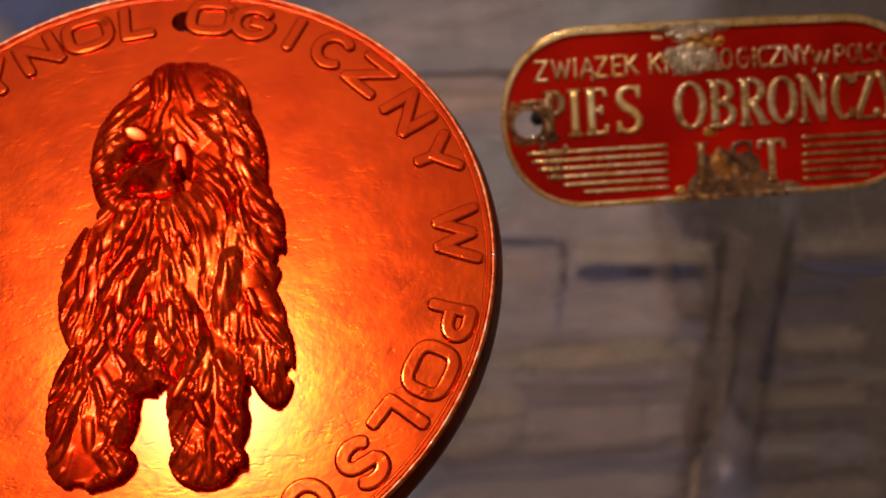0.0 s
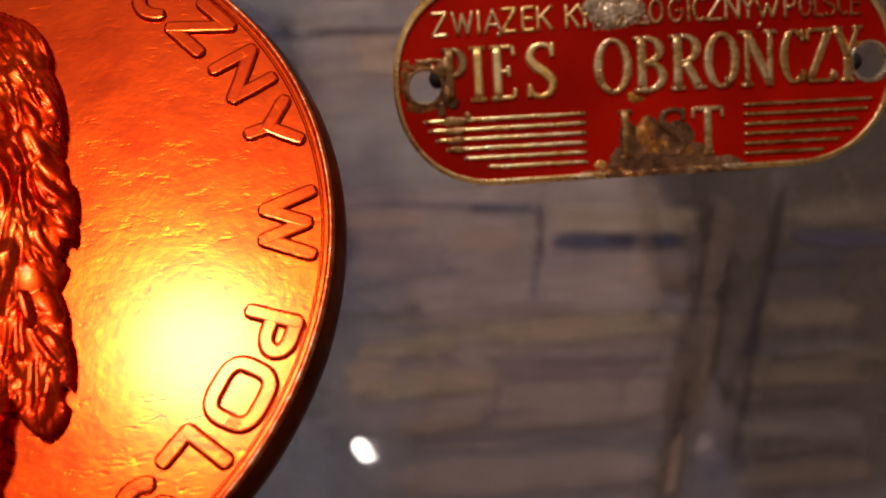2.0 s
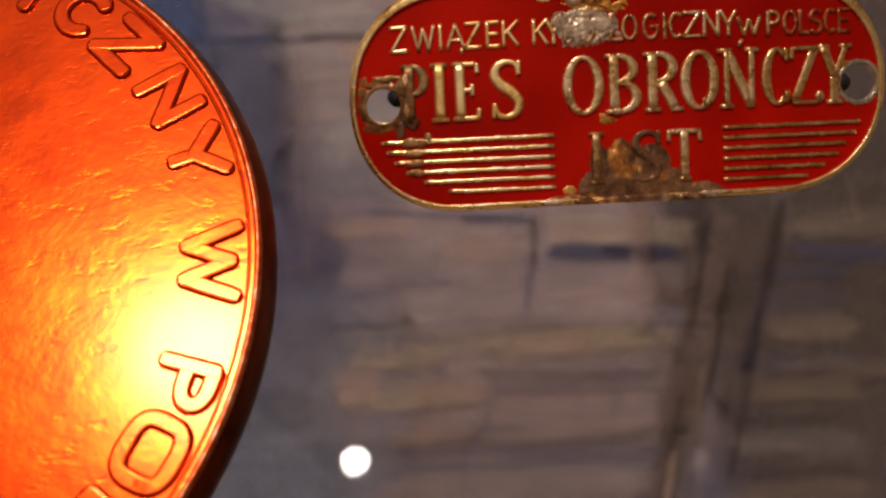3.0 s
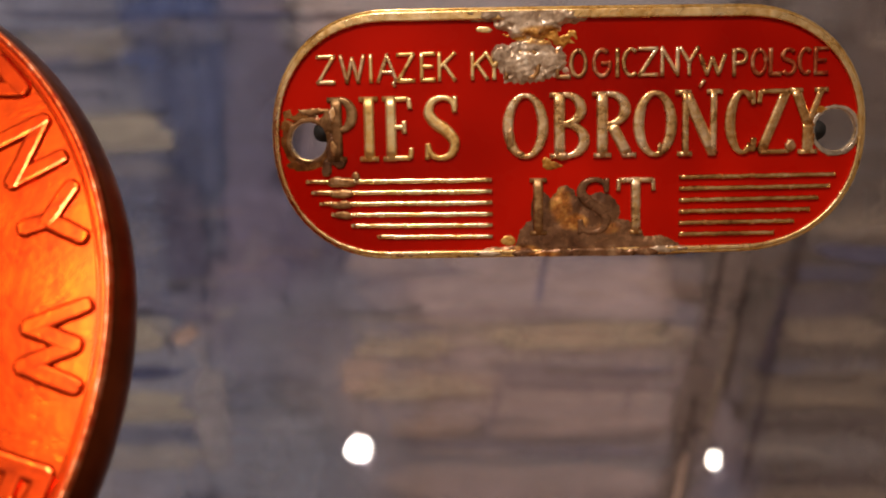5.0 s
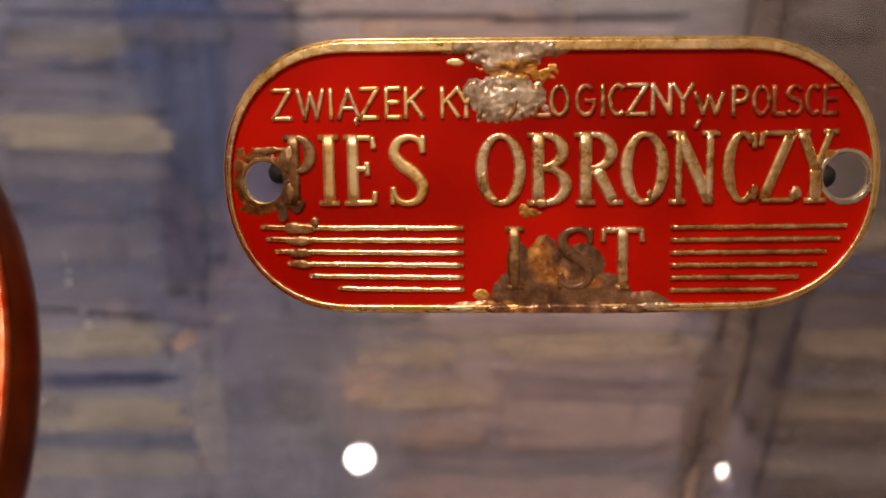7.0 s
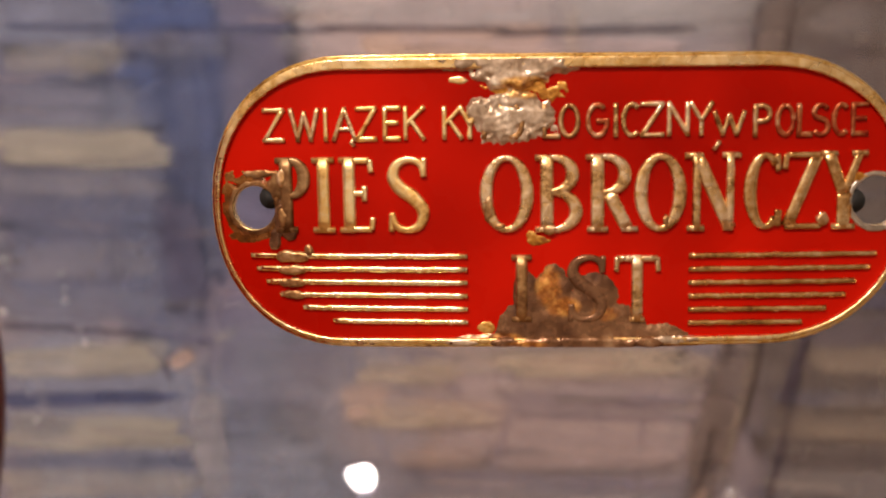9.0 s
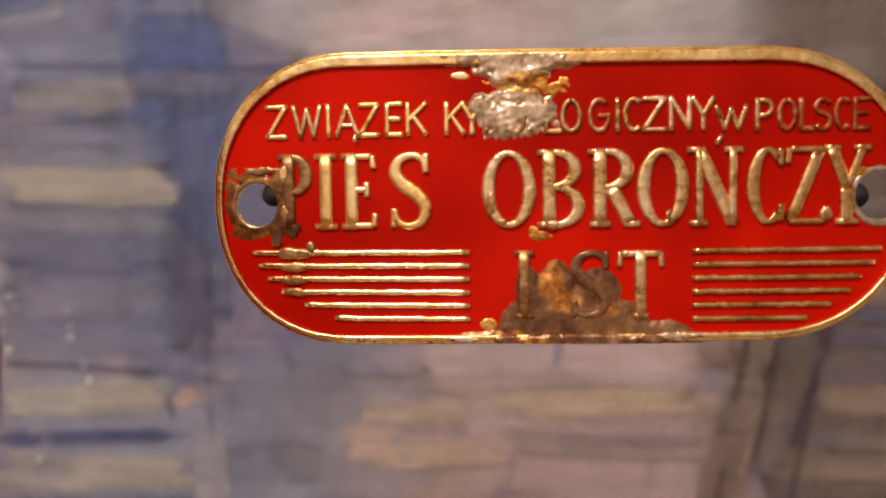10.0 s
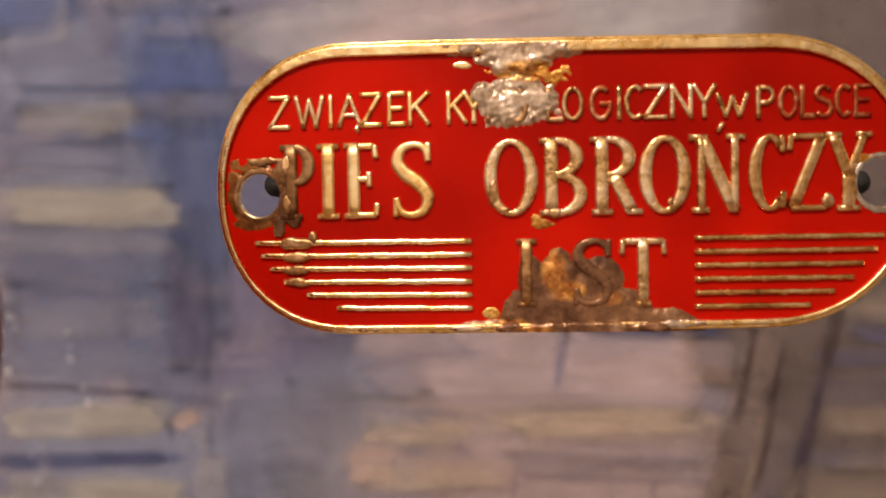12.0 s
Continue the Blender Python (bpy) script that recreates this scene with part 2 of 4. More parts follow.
def curve_mesh(name, splines, mat, depth, bevel, z, bend=None, cuts=0, smooth=False, round_edge=1):
    """A flat shape with holes as a bevelled slab; all in millimetres, its back at z."""
    cu = bpy.data.curves.new(name, "CURVE")
    cu.dimensions = "2D"
    for pts in splines:
        line = cu.splines.new("POLY")
        line.points.add(len(pts) - 1)
        for p, (x, y) in zip(line.points, pts):
            p.co = (x, y, 0, 1)
        line.use_cyclic_u = True
    cu.fill_mode = "BOTH"
    cu.extrude, cu.bevel_depth, cu.bevel_resolution = depth / 2 - bevel, bevel, round_edge
    tmp = new("tmp", cu)
    bpy.context.view_layer.update()
    raw = bpy.data.meshes.new_from_object(tmp.evaluated_get(bpy.context.evaluated_depsgraph_get()))
    bpy.data.objects.remove(tmp)
    bm = bmesh.new()
    bm.from_mesh(raw)
    bpy.data.meshes.remove(raw)
    bmesh.ops.remove_doubles(bm, verts=bm.verts, dist=1e-4)
    if cuts:
        lo, hi = min(v.co.x for v in bm.verts), max(v.co.x for v in bm.verts)
        for i in range(1, cuts):
            bmesh.ops.bisect_plane(bm, geom=[*bm.verts, *bm.edges, *bm.faces], plane_co=(lo + (hi - lo) * i / cuts, 0, 0), plane_no=(1, 0, 0))
    for v in bm.verts:
        v.co.z += z + depth / 2
    if bend:
        for v in bm.verts:
            v.co = bend(v.co)
    bmesh.ops.scale(bm, vec=(MM, MM, MM), verts=bm.verts)
    return finish(bm, name, mat, smooth)


def box(name, mat, lo, hi, edge=0.002):
    bm = bmesh.new()
    bmesh.ops.create_cube(bm, size=1)
    for v in bm.verts:
        v.co = Vector([(a + b) / 2 + (b - a) * c for a, b, c in zip(lo, hi, v.co)])
    if edge:
        bmesh.ops.bevel(bm, geom=bm.edges[:], offset=edge, segments=2, affect="EDGES")
    return finish(bm, name, mat, False)


def rod(name, mat, a, b, r, seg=14):
    a, b = Vector(a), Vector(b)
    bm = bmesh.new()
    bmesh.ops.create_cone(bm, cap_ends=True, segments=seg, radius1=r, radius2=r, depth=(b - a).length)
    bmesh.ops.bevel(bm, geom=[e for e in bm.edges if abs(e.verts[0].co.z - e.verts[1].co.z) < 1e-9], offset=r * 0.3, segments=2, affect="EDGES")
    bm.transform(Matrix.Translation((a + b) / 2) @ (b - a).to_track_quat("Z", "Y").to_matrix().to_4x4())
    return finish(bm, name, mat)


def arc(cx, cy, rx, ry, a0, a1, n=14):
    return [(cx + rx * math.cos(radians(a0 + (a1 - a0) * i / n)), cy + ry * math.sin(radians(a0 + (a1 - a0) * i / n))) for i in range(n + 1)]


PLAIN = {
    "Z": (((0, 1), (1, 1)), ((1, 1), (0, 0)), ((0, 0), (1, 0))),
    "W": (((0, 1), (0.26, 0)), ((0.26, 0), (0.5, 0.9)), ((0.5, 0.9), (0.74, 0)), ((0.74, 0), (1, 1))),
    "I": (((0.5, 0), (0.5, 1)),),
    "A": (((0, 0), (0.5, 1)), ((0.5, 1), (1, 0)), ((0.2, 0.34), (0.8, 0.34))),
    "E": (((0.08, 0), (0.08, 1)), ((0.08, 1), (1, 1)), ((0.08, 0.52), (0.85, 0.52)), ((0.08, 0), (1, 0))),
    "K": (((0.08, 0), (0.08, 1)), ((1, 1), (0.1, 0.45)), ((0.34, 0.6), (1, 0))),
    "Y": (((0, 1), (0.5, 0.45)), ((1, 1), (0.5, 0.45)), ((0.5, 0.45), (0.5, 0))),
    "N": (((0.05, 0), (0.05, 1)), ((0.05, 1), (0.95, 0)), ((0.95, 0), (0.95, 1))),
    "O": (arc(0.5, 0.5, 0.46, 0.5, 90, 450, 22),),
    "L": (((0.1, 1), (0.1, 0)), ((0.1, 0), (1, 0))),
    "G": (arc(0.52, 0.5, 0.48, 0.5, 50, 340, 18), ((0.97, 0.33), (0.97, 0.5)), ((0.97, 0.48), (0.55, 0.48))),
    "C": (arc(0.55, 0.5, 0.5, 0.5, 50, 310, 18),),
    "P": (((0.1, 0), (0.1, 1)), [(0.1, 1), *arc(0.55, 0.74, 0.42, 0.26, 90, -90, 10), (0.1, 0.48)]),
    "S": ([*arc(0.5, 0.74, 0.42, 0.26, 30, 210, 10), *arc(0.5, 0.26, 0.44, 0.27, 60, -150, 12)],),
    "w": (((0, 0.72), (0.27, 0)), ((0.27, 0), (0.5, 0.62)), ((0.5, 0.62), (0.74, 0)), ((0.74, 0), (1, 0.72))),
}


def raised_stroke(points, width, height, base):
    """A worn, rounded stroke standing on a flat face, with rounded ends; (x, y) in millimetres."""
    pts = [Vector(p) for p in points]
    d0, d1 = (pts[0] - pts[1]).normalized(), (pts[-1] - pts[-2]).normalized()
    ends = ((0.5, 0.05), (0.43, 0.5), (0.26, 0.84))
    line = [(pts[0] + d0 * width * a, b) for a, b in ends] + [(p, 1.0) for p in pts] + [(pts[-1] + d1 * width * a, b) for a, b in reversed(ends)]
    prof = ((-0.66, -0.5), (-0.60, 0.0), (-0.55, 0.45), (-0.49, 0.80), (-0.42, 0.95), (-0.32, 1.0), (0.32, 1.0), (0.42, 0.95), (0.49, 0.80), (0.55, 0.45), (0.60, 0.0), (0.66, -0.5))
    bm = bmesh.new()
    rows = []
    for k, (p, f) in enumerate(line):
        a, b = line[max(0, k - 1)][0], line[min(len(line) - 1, k + 1)][0]
        d = (b - a).normalized()
        w = width * f * (1 + 0.12 * noise.noise(Vector((p.x * 0.8, p.y * 0.8, 4.0))))
        up = min(1.0, 0.25 + 1.1 * f)
        rows.append([bm.verts.new(Vector((p.x - d.y * q * w, p.y + d.x * q * w, base + height * (h * up if h > 0 else h))) * MM) for q, h in prof])
    for a, b in zip(rows, rows[1:]):
        for q in range(len(prof) - 1):
            bm.faces.new((a[q], a[q + 1], b[q + 1], b[q]))
    bm.faces.new(rows[0])
    bm.faces.new(rows[-1])
    return finish(bm, "stroke", COPPER)


def merge(meshes, name, mat):
    bm = bmesh.new()
    for me in meshes:
        bm.from_mesh(me)
        bpy.data.meshes.remove(me)
    return finish(bm, name, mat)


# ---- the room ----
def structure(name, mat, lo, hi, label, edge=0.0):
    return tagged(new(name, box(name, mat, lo, hi, edge)), label, name.split("_")[0], kind="structure")


structure("floor", OAK, (-1.7, -1.5, -0.80), (1.7, 1.0, -0.75), "oiled oak plank floor of the dim room")
# out of view; hung low to bounce the lamp onto the metal
structure("ceiling", BEIGE, (-1.7, -1.5, 1.55), (1.7, 1.0, 1.60), "unseen beige painted ceiling, set low to bounce lamp light")
structure("wall_north", PLASTER, (-1.7, 0.46, -0.75), (1.7, 0.52, 1.55), "cream plastered wall behind the painting")
structure("wall_south", PLASTER, (-1.64, -1.46, -0.75), (1.64, -1.40, 1.55), "cream plastered wall of the room")
structure("wall_west", PLASTER, (-1.7, -1.5, -0.75), (-1.64, 0.46, 1.55), "cream plastered wall of the room")
structure("wall_east", PLASTER, (1.64, -1.5, -0.75), (1.7, 0.46, 1.55), "cream plastered wall of the room")

table = tagged(new("table"), "oiled oak table standing against the plastered wall", "table")
table.location = (0, 0.1, -0.75)
part("tabletop", box("tabletop", OAK, (-0.8, -0.32, 0.72), (0.8, 0.35, 0.75), 0.004), table)
leg = box("leg", OAK, (-0.03, -0.03, 0), (0.03, 0.03, 0.72), 0.004)
for sx in (-0.72, 0.72):
    for sy in (-0.26, 0.29):
        part("leg", leg, table, at=pose(sx, sy, 0))

# ---- the painting behind ----
BACK = 0.401
painting = tagged(new("painting"), "blue grey and buff watercolour painting standing on the table", "painting")
painting.location = (0, BACK, 0)
part("paper", box("paper", PAPER, (-0.30, 0, 0.02), (0.30, 0.003, 0.52), 0), painting, "painted watercolour paper with broken washes")
part("backing_board", box("backing_board", OAK, (-0.305, 0.003, 0.016), (0.305, 0.010, 0.524), 0.001), painting)
for nm, lo, hi in (("frame_rail", (-0.325, -0.008, 0.0), (0.325, 0.014, 0.02)), ("frame_rail", (-0.325, -0.008, 0.52), (0.325, 0.014, 0.54)),
                   ("frame_stile", (-0.325, -0.008, 0.0202), (-0.30, 0.014, 0.5198)), ("frame_stile", (0.30, -0.008, 0.0202), (0.325, 0.014, 0.5198))):
    part(nm, box(nm, WOOD_FRAME, lo, hi, 0.003), painting, "dark walnut moulding")

strokes = 0


THIN = 0.28


def wash(x, z, w, h, tilt, mat, wobble=0.25, load=1.0):
    """One brush stroke on the paper, w by h millimetres, with an uneven, feathered outline."""
    global strokes
    strokes += 1
    rnd = random.Random(strokes)
    bm = bmesh.new()
    cover = bm.verts.layers.float.new("cover")
    rings, n = ((0.0, 1.0), (0.80, 1.0), (1.04, 0.62), (1.32, 0.0)), 36
    seed = rnd.uniform(0, 99)
    rows = []
    soft = min(w, h) / 2
    for f, c in rings:
        row = []
        for i in range(n):
            a = 2 * math.pi * i / n
            ca, sa = math.cos(a), math.sin(a)
            e = 5.0
            k = (abs(ca) ** e + abs(sa) ** e) ** (-1 / e)
            grow = 1 + wobble * noise.noise(Vector((ca * 1.6, sa * 1.6, seed))) + 0.4 * wobble * noise.noise(Vector((ca * 5, sa * 5, seed)))
            px, pz = k * ca * (w / 2 + soft * (f - 1)) if f else 0.0, k * sa * (h / 2 + soft * (f - 1)) if f else 0.0
            v = bm.verts.new((px * grow * MM, 0, pz * grow * MM))
            v[cover] = c * load
            row.append(v)
            if not f:
                break
        rows.append(row)
    for i in range(n):
        j = (i + 1) % n
        bm.faces.new((rows[0][0], rows[1][j], rows[1][i]))
        for a, b in zip(rows[1:], rows[2:]):
            bm.faces.new((a[i], a[j], b[j], b[i]))
    part("brush_stroke", finish(bm, "brush_stroke", mat), painting, at=pose(x * MM, -0.00002 * strokes - 0.0002, z * MM, 0, tilt, 0))


# wide tones
wash(-67, 345, 46, 120, 0, VIOLET)
wash(-100, 330, 34, 150, 3, BLUE_GREY)
wash(-101, 366, 28, 46, 0, CLEAR_BLUE)
wash(-68, 245, 38, 64, 0, VIOLET)
wash(-132, 292, 56, 48, 0, BLUE_GREY)
wash(-135, 372, 50, 34, 0, PALE_BLUE)
wash(-66, 196, 40, 44, 0, BLUE_GREY)
wash(18, 258, 112, 24, 0, LILAC)
wash(22, 226, 106, 40, 0, LILAC)
wash(20, 196, 112, 28, 0, LILAC)
wash(10, 205, 130, 50, 0, LILAC, 0.3, 0.5)
wash(-50, 200, 50, 50, 0, GREY, 0.3, 0.4)
wash(15, 210, 135, 74, 0, LILAC, 0.3, 0.7)
wash(15, 205, 120, 60, 0, PINK, 0.3, 0.3)
wash(10, 190, 150, 40, 0, PALE_BLUE, 0.3, 0.3)
wash(112, 296, 84, 56, 0, UMBER, 0.3, 0.9)
wash(-35, 330, 72, 56, 0, VIOLET, 0.3, 0.8)
wash(-20, 325, 84, 40, 0, INK, 0.3, 0.25)
wash(8, 336, 44, 60, 0, VIOLET, 0.3, 0.6)
wash(70, 302, 130, 44, 0, INK, 0.3, 0.3)
wash(20, 300, 110, 44, 0, LILAC)
wash(20, 372, 170, 40, -2, GREY)
wash(-10, 335, 76, 84, 0, LILAC)
wash(-12, 318, 60, 30, 0, GREY)
wash(0, 350, 60, 14, 0, PINK)
wash(132, 330, 66, 150, 0, OLIVE)
wash(135, 345, 60, 110, 0, UMBER, 0.3, 0.4)
wash(132, 270, 70, 90, 0, OLIVE)
wash(128, 220, 54, 80, 0, OLIVE)
wash(-152, 398, 44, 24, 0, CLEAR_BLUE)
wash(-78, 214, 70, 66, 0, PALE_BLUE, 0.3, 0.75)
wash(-128, 215, 60, 90, 0, PALE_BLUE, 0.3, 0.85)
wash(0, 190, 120, 40, 0, PALE_BLUE, 0.3, 0.35)
wash(-110, 345, 90, 100, 2, BLUE_GREY, 0.3, 0.55)
wash(-40, 288, 40, 60, 0, VIOLET, 0.3, 0.4)
wash(-88, 345, 16, 80, 3, CLEAR_BLUE, 0.35, 0.55)
wash(-88, 300, 14, 40, 2, BLUE_GREY, 0.35, 0.5)
# courses on the left
wash(-129, 323, 58.0, 11.8, 2, STONE, 0.3, 1.0)
wash(-129, 337, 55.7, 14.1, 2, PALE_BLUE, 0.3, 0.48)
wash(-130, 311, 58.3, 6.1, 3, GREY, 0.3, 0.42)
wash(-131, 297, 58.6, 3.7, 2, BLUE_GREY, 0.3, 0.65)
wash(-100, 362, 108.5, 2.4, 3, BLUE, 0.3, 0.58)
wash(-133, 354, 43.6, 9.2, 2, STONE, 0.3, 0.48)
wash(-132, 346, 47.7, 2.0, 3, BLUE_GREY, 0.3, 0.72)
wash(-133, 285, 56.9, 10.3, 1, GREY, 0.3, 0.3)
wash(-135, 270, 55.3, 8.3, -0, PALE_BLUE, 0.3, 0.36)
wash(-150, 262, 26.9, 1.5, 2, INK, 0.3, 0.72)
wash(-125, 260, 28.5, 1.4, 4, INK, 0.3, 0.8)
wash(-94, 257, 32.2, 1.2, 9, VIOLET, 0.3, 0.87)
wash(-135, 249, 58.8, 10.5, 0, STONE, 0.3, 1.0)
wash(-135, 236, 62.2, 4.6, -1, BLUE, 0.3, 1.0)
wash(-118, 237, 24.6, 3.3, 0, BLUE, 0.3, 0.72)
wash(-134, 224, 65.5, 11.9, 1, STONE, 0.3, 0.84)
wash(-133, 213, 69.9, 5.1, 0, BLUE_GREY, 0.3, 0.72)
wash(-135, 205, 67.0, 9.8, -0, STONE, 0.3, 0.6)
wash(-90, 220, 11.3, 36.7, -3, GREY, 0.3, 0.78)
wash(-93, 243, 4.0, 8.2, -10, GREY, 0.3, 0.48)
wash(-98, 250, 9.2, 5.3, -25, PINK, 0.3, 0.84)
wash(-104, 246, 1.6, 6.2, -15, INK, 0.3, 0.58)
wash(-82, 258, 8.6, 2.4, -19, STONE, 0.3, 0.72)
wash(-93, 367, 23.1, 11.6, 3, CLEAR_BLUE, 0.3, 0.6)
wash(-94, 337, 11.6, 45.1, -3, BLUE_GREY, 0.3, 0.42)
wash(-95, 292, 13.7, 54.2, 2, BLUE, 0.3, 0.19)
# blue band
wash(-106, 370, 17.9, 30.5, -26, CLEAR_BLUE, 0.3, 0.46)
wash(-103, 347, 11.9, 35.7, -13, CLEAR_BLUE, 0.3, 0.36)
wash(-121, 385, 9.2, 18.1, -16, VIOLET, 0.3, 0.36)
wash(-95, 288, 11.9, 36.8, -4, VIOLET, 0.3, 0.42)
wash(-66, 246, 25.5, 29.6, 1, VIOLET, 0.3, 0.48)
wash(-70, 228, 31.5, 11.9, 0, BLUE, 0.3, 0.14)
wash(-140, 337, 42.7, 2.5, 2, BLUE_GREY, 0.3, 0.58)
# along the top
wash(24, 362, 138.4, 7.1, 2, GREY, 0.3, 0.66)
wash(-12, 358, 58.9, 1.9, 3, INK, 0.3, 0.72)
wash(45, 355, 63.1, 2.2, 1, INK, 0.3, 0.8)
wash(28, 351, 95.4, 4.8, 3, LILAC, 0.3, 0.66)
wash(-7, 351, 47.9, 2.6, 3, PINK, 0.3, 0.48)
wash(100, 352, 9.2, 21.2, 14, UMBER, 0.3, 0.9)
wash(104, 351, 1.9, 21.0, 10, DARK_UMBER, 0.3, 0.94)
wash(94, 353, 1.4, 19.3, 10, INK, 0.3, 0.58)
wash(123, 354, 21.7, 7.8, 3, GREY, 0.3, 0.36)
wash(123, 345, 21.8, 2.4, 2, INK, 0.3, 0.43)
# courses in the middle
wash(-27, 292, 32.2, 6.1, 4, PINK, 0.3, 0.54)
wash(1, 295, 58.2, 1.6, 5, VIOLET, 0.3, 0.8)
wash(19, 292, 25.0, 3.0, 6, BLUE, 0.3, 0.65)
wash(32, 284, 1.8, 19.1, 2, INK, 0.3, 0.72)
wash(29, 266, 1.6, 18.4, 10, VIOLET, 0.3, 1.0)
wash(14, 277, 30.1, 18.5, 4, LILAC, 0.3, 0.66)
wash(12, 282, 22.1, 8.0, 4, PINK, 0.3, 0.42)
wash(-19, 278, 30.3, 16.2, 4, LILAC, 0.3, 0.48)
wash(62, 285, 54.1, 8.8, 5, BUFF, 0.3, 0.6)
wash(60, 278, 46.9, 5.0, 4, BLUE, 0.3, 0.9)
wash(64, 278, 17.9, 2.8, 5, INK, 0.3, 0.58)
wash(59, 267, 50.0, 12.0, 3, LILAC, 0.3, 0.36)
wash(139, 273, 33.2, 5.1, 6, BLUE, 0.3, 1.0)
wash(140, 283, 31.0, 9.1, 1, BUFF, 0.3, 0.36)
wash(-37, 257, 44.8, 1.6, 3, INK, 0.3, 0.72)
wash(13, 256, 56.6, 1.4, 0, VIOLET, 0.3, 0.72)
wash(-8, 250, 58.9, 7.7, 3, BUFF, 0.3, 0.6)
wash(53, 246, 55.3, 9.7, 3, BUFF, 0.3, 0.54)
wash(43, 247, 20.1, 8.1, 3, PINK, 0.3, 0.36)
wash(-31, 239, 17.5, 8.2, 12, PINK, 0.3, 0.66)
wash(-24, 233, 30.7, 8.2, 6, PINK, 0.3, 0.84)
wash(-0, 231, 24.9, 6.1, 3, PINK, 0.3, 0.6)
wash(-11, 244, 24.8, 1.2, 34, VIOLET, 0.3, 0.87)
wash(44, 229, 64.8, 1.4, 2, BLUE, 0.3, 0.58)
wash(48, 239, 66.6, 7.3, 4, LILAC, 0.3, 0.6)
wash(-29, 219, 1.2, 18.6, -29, VIOLET, 0.3, 0.94)
wash(11, 219, 1.2, 19.2, 16, VIOLET, 0.3, 0.72)
wash(-7, 220, 32.7, 8.6, 4, LILAC, 0.3, 0.6)
wash(46, 219, 60.8, 9.0, 2, LILAC, 0.3, 0.48)
wash(2, 209, 49.2, 1.2, 2, VIOLET, 0.3, 0.87)
wash(50, 207, 46.8, 1.2, 2, VIOLET, 0.3, 0.72)
wash(24, 198, 94.1, 10.3, 3, GREY, 0.3, 0.54)
wash(2, 200, 1.2, 17.3, 1, VIOLET, 0.3, 0.58)
wash(41, 198, 1.2, 17.2, 6, VIOLET, 0.3, 0.58)
wash(57, 218, 1.2, 20.8, 8, VIOLET, 0.3, 0.51)
wash(-49, 270, 17.8, 54.2, 2, VIOLET, 0.3, 0.5)
wash(-39, 248, 1.6, 14.5, -1, VIOLET, 0.3, 0.87)
wash(-57, 220, 24.7, 16.5, 3, GREY, 0.3, 0.36)
# courses below the plate
wash(23, 256, 93.0, 6.0, -0, LILAC, 0.3, 0.48)
wash(-21, 245, 30.1, 5.2, -4, BUFF, 0.3, 0.42)
wash(40, 248, 65.5, 7.1, 1, BUFF, 0.3, 0.42)
wash(-42, 253, 76.4, 1.4, 3, VIOLET, 0.3, 0.87)
wash(-11, 218, 36.1, 8.1, 3, LILAC, 0.3, 0.42)
wash(21, 205, 97.2, 1.2, -1, VIOLET, 0.3, 0.72)
wash(40, 215, 54.7, 7.1, -1, PINK, 0.3, 0.3)
wash(20, 194, 93.6, 12.3, -0, LILAC, 0.3, 0.48)
# courses on the right
wash(126, 247, 30.8, 8.5, 1, BUFF, 0.3, 0.5)
wash(125, 267, 31.5, 4.8, 3, BLUE, 0.3, 0.8)
wash(125, 257, 30.7, 8.5, 1, VIOLET, 0.3, 0.36)
wash(121, 235, 40.3, 4.9, 2, BLUE_GREY, 0.3, 0.65)
wash(121, 225, 41.4, 7.5, 1, BUFF, 0.3, 0.36)
wash(121, 215, 42.5, 2.6, 0, INK, 0.3, 0.28)
wash(120, 206, 44.6, 8.3, 0, GREY, 0.3, 0.48)
wash(120, 195, 45.7, 2.7, -0, INK, 0.3, 0.24)
wash(120, 188, 46.4, 6.5, -0, BUFF, 0.3, 0.36)
wash(142, 298, 7.1, 10.7, 2, OLIVE, 0.3, 0.36)
# loose dabs and streaks left by the brush
dab = random.Random(21)
for _ in range(70):
    x, z = dab.uniform(-165, 150), dab.uniform(180, 400)
    upright = dab.random() < 0.35
    w, h = (dab.uniform(3, 7), dab.uniform(10, 34)) if upright else (dab.uniform(10, 42), dab.uniform(2, 7))
    near = (GREY, PALE_BLUE, STONE, BLUE_GREY) if x < -45 else (LILAC, PINK, BUFF, GREY) if x < 80 else (OLIVE, GREY, BUFF, BLUE_GREY)
    wash(x, z, w, h, dab.gauss(0, 4), dab.choice(near), 0.4, THIN)

# thin glazes laid over whole areas
wash(-112, 300, 104, 230, 0, CLEAR_BLUE, 0.3, 0.10)
wash(-50, 220, 60, 90, 0, PALE_BLUE, 0.3, 0.6)
wash(20, 215, 130, 90, 0, LILAC, 0.3, 0.25)
wash(128, 285, 78, 220, 0, UMBER, 0.3, 0.3)
# the leaning post
wash(94, 275, 11.5, 33.7, 14, UMBER, 0.3, 0.96)
wash(84, 236, 10.8, 52.1, 14, UMBER, 0.3, 0.9)
wash(74, 198, 8.5, 29.8, 14, UMBER, 0.3, 0.78)
wash(89, 269, 2.0, 45.8, 12, DARK_UMBER, 0.3, 0.87)
wash(94, 247, 2.0, 43.3, 12, DARK_UMBER, 0.3, 0.72)
wash(77, 210, 1.6, 33.8, 14, DARK_UMBER, 0.3, 0.72)
wash(75, 195, 2.8, 20.1, 11, PINK, 0.3, 0.72)
wash(105, 277, 11.8, 17.9, 21, UMBER, 0.3, 0.48)
wash(115, 278, 3.5, 29.3, 12, DARK_UMBER, 0.3, 0.87)
wash(107, 248, 2.4, 33.4, 17, INK, 0.3, 0.87)
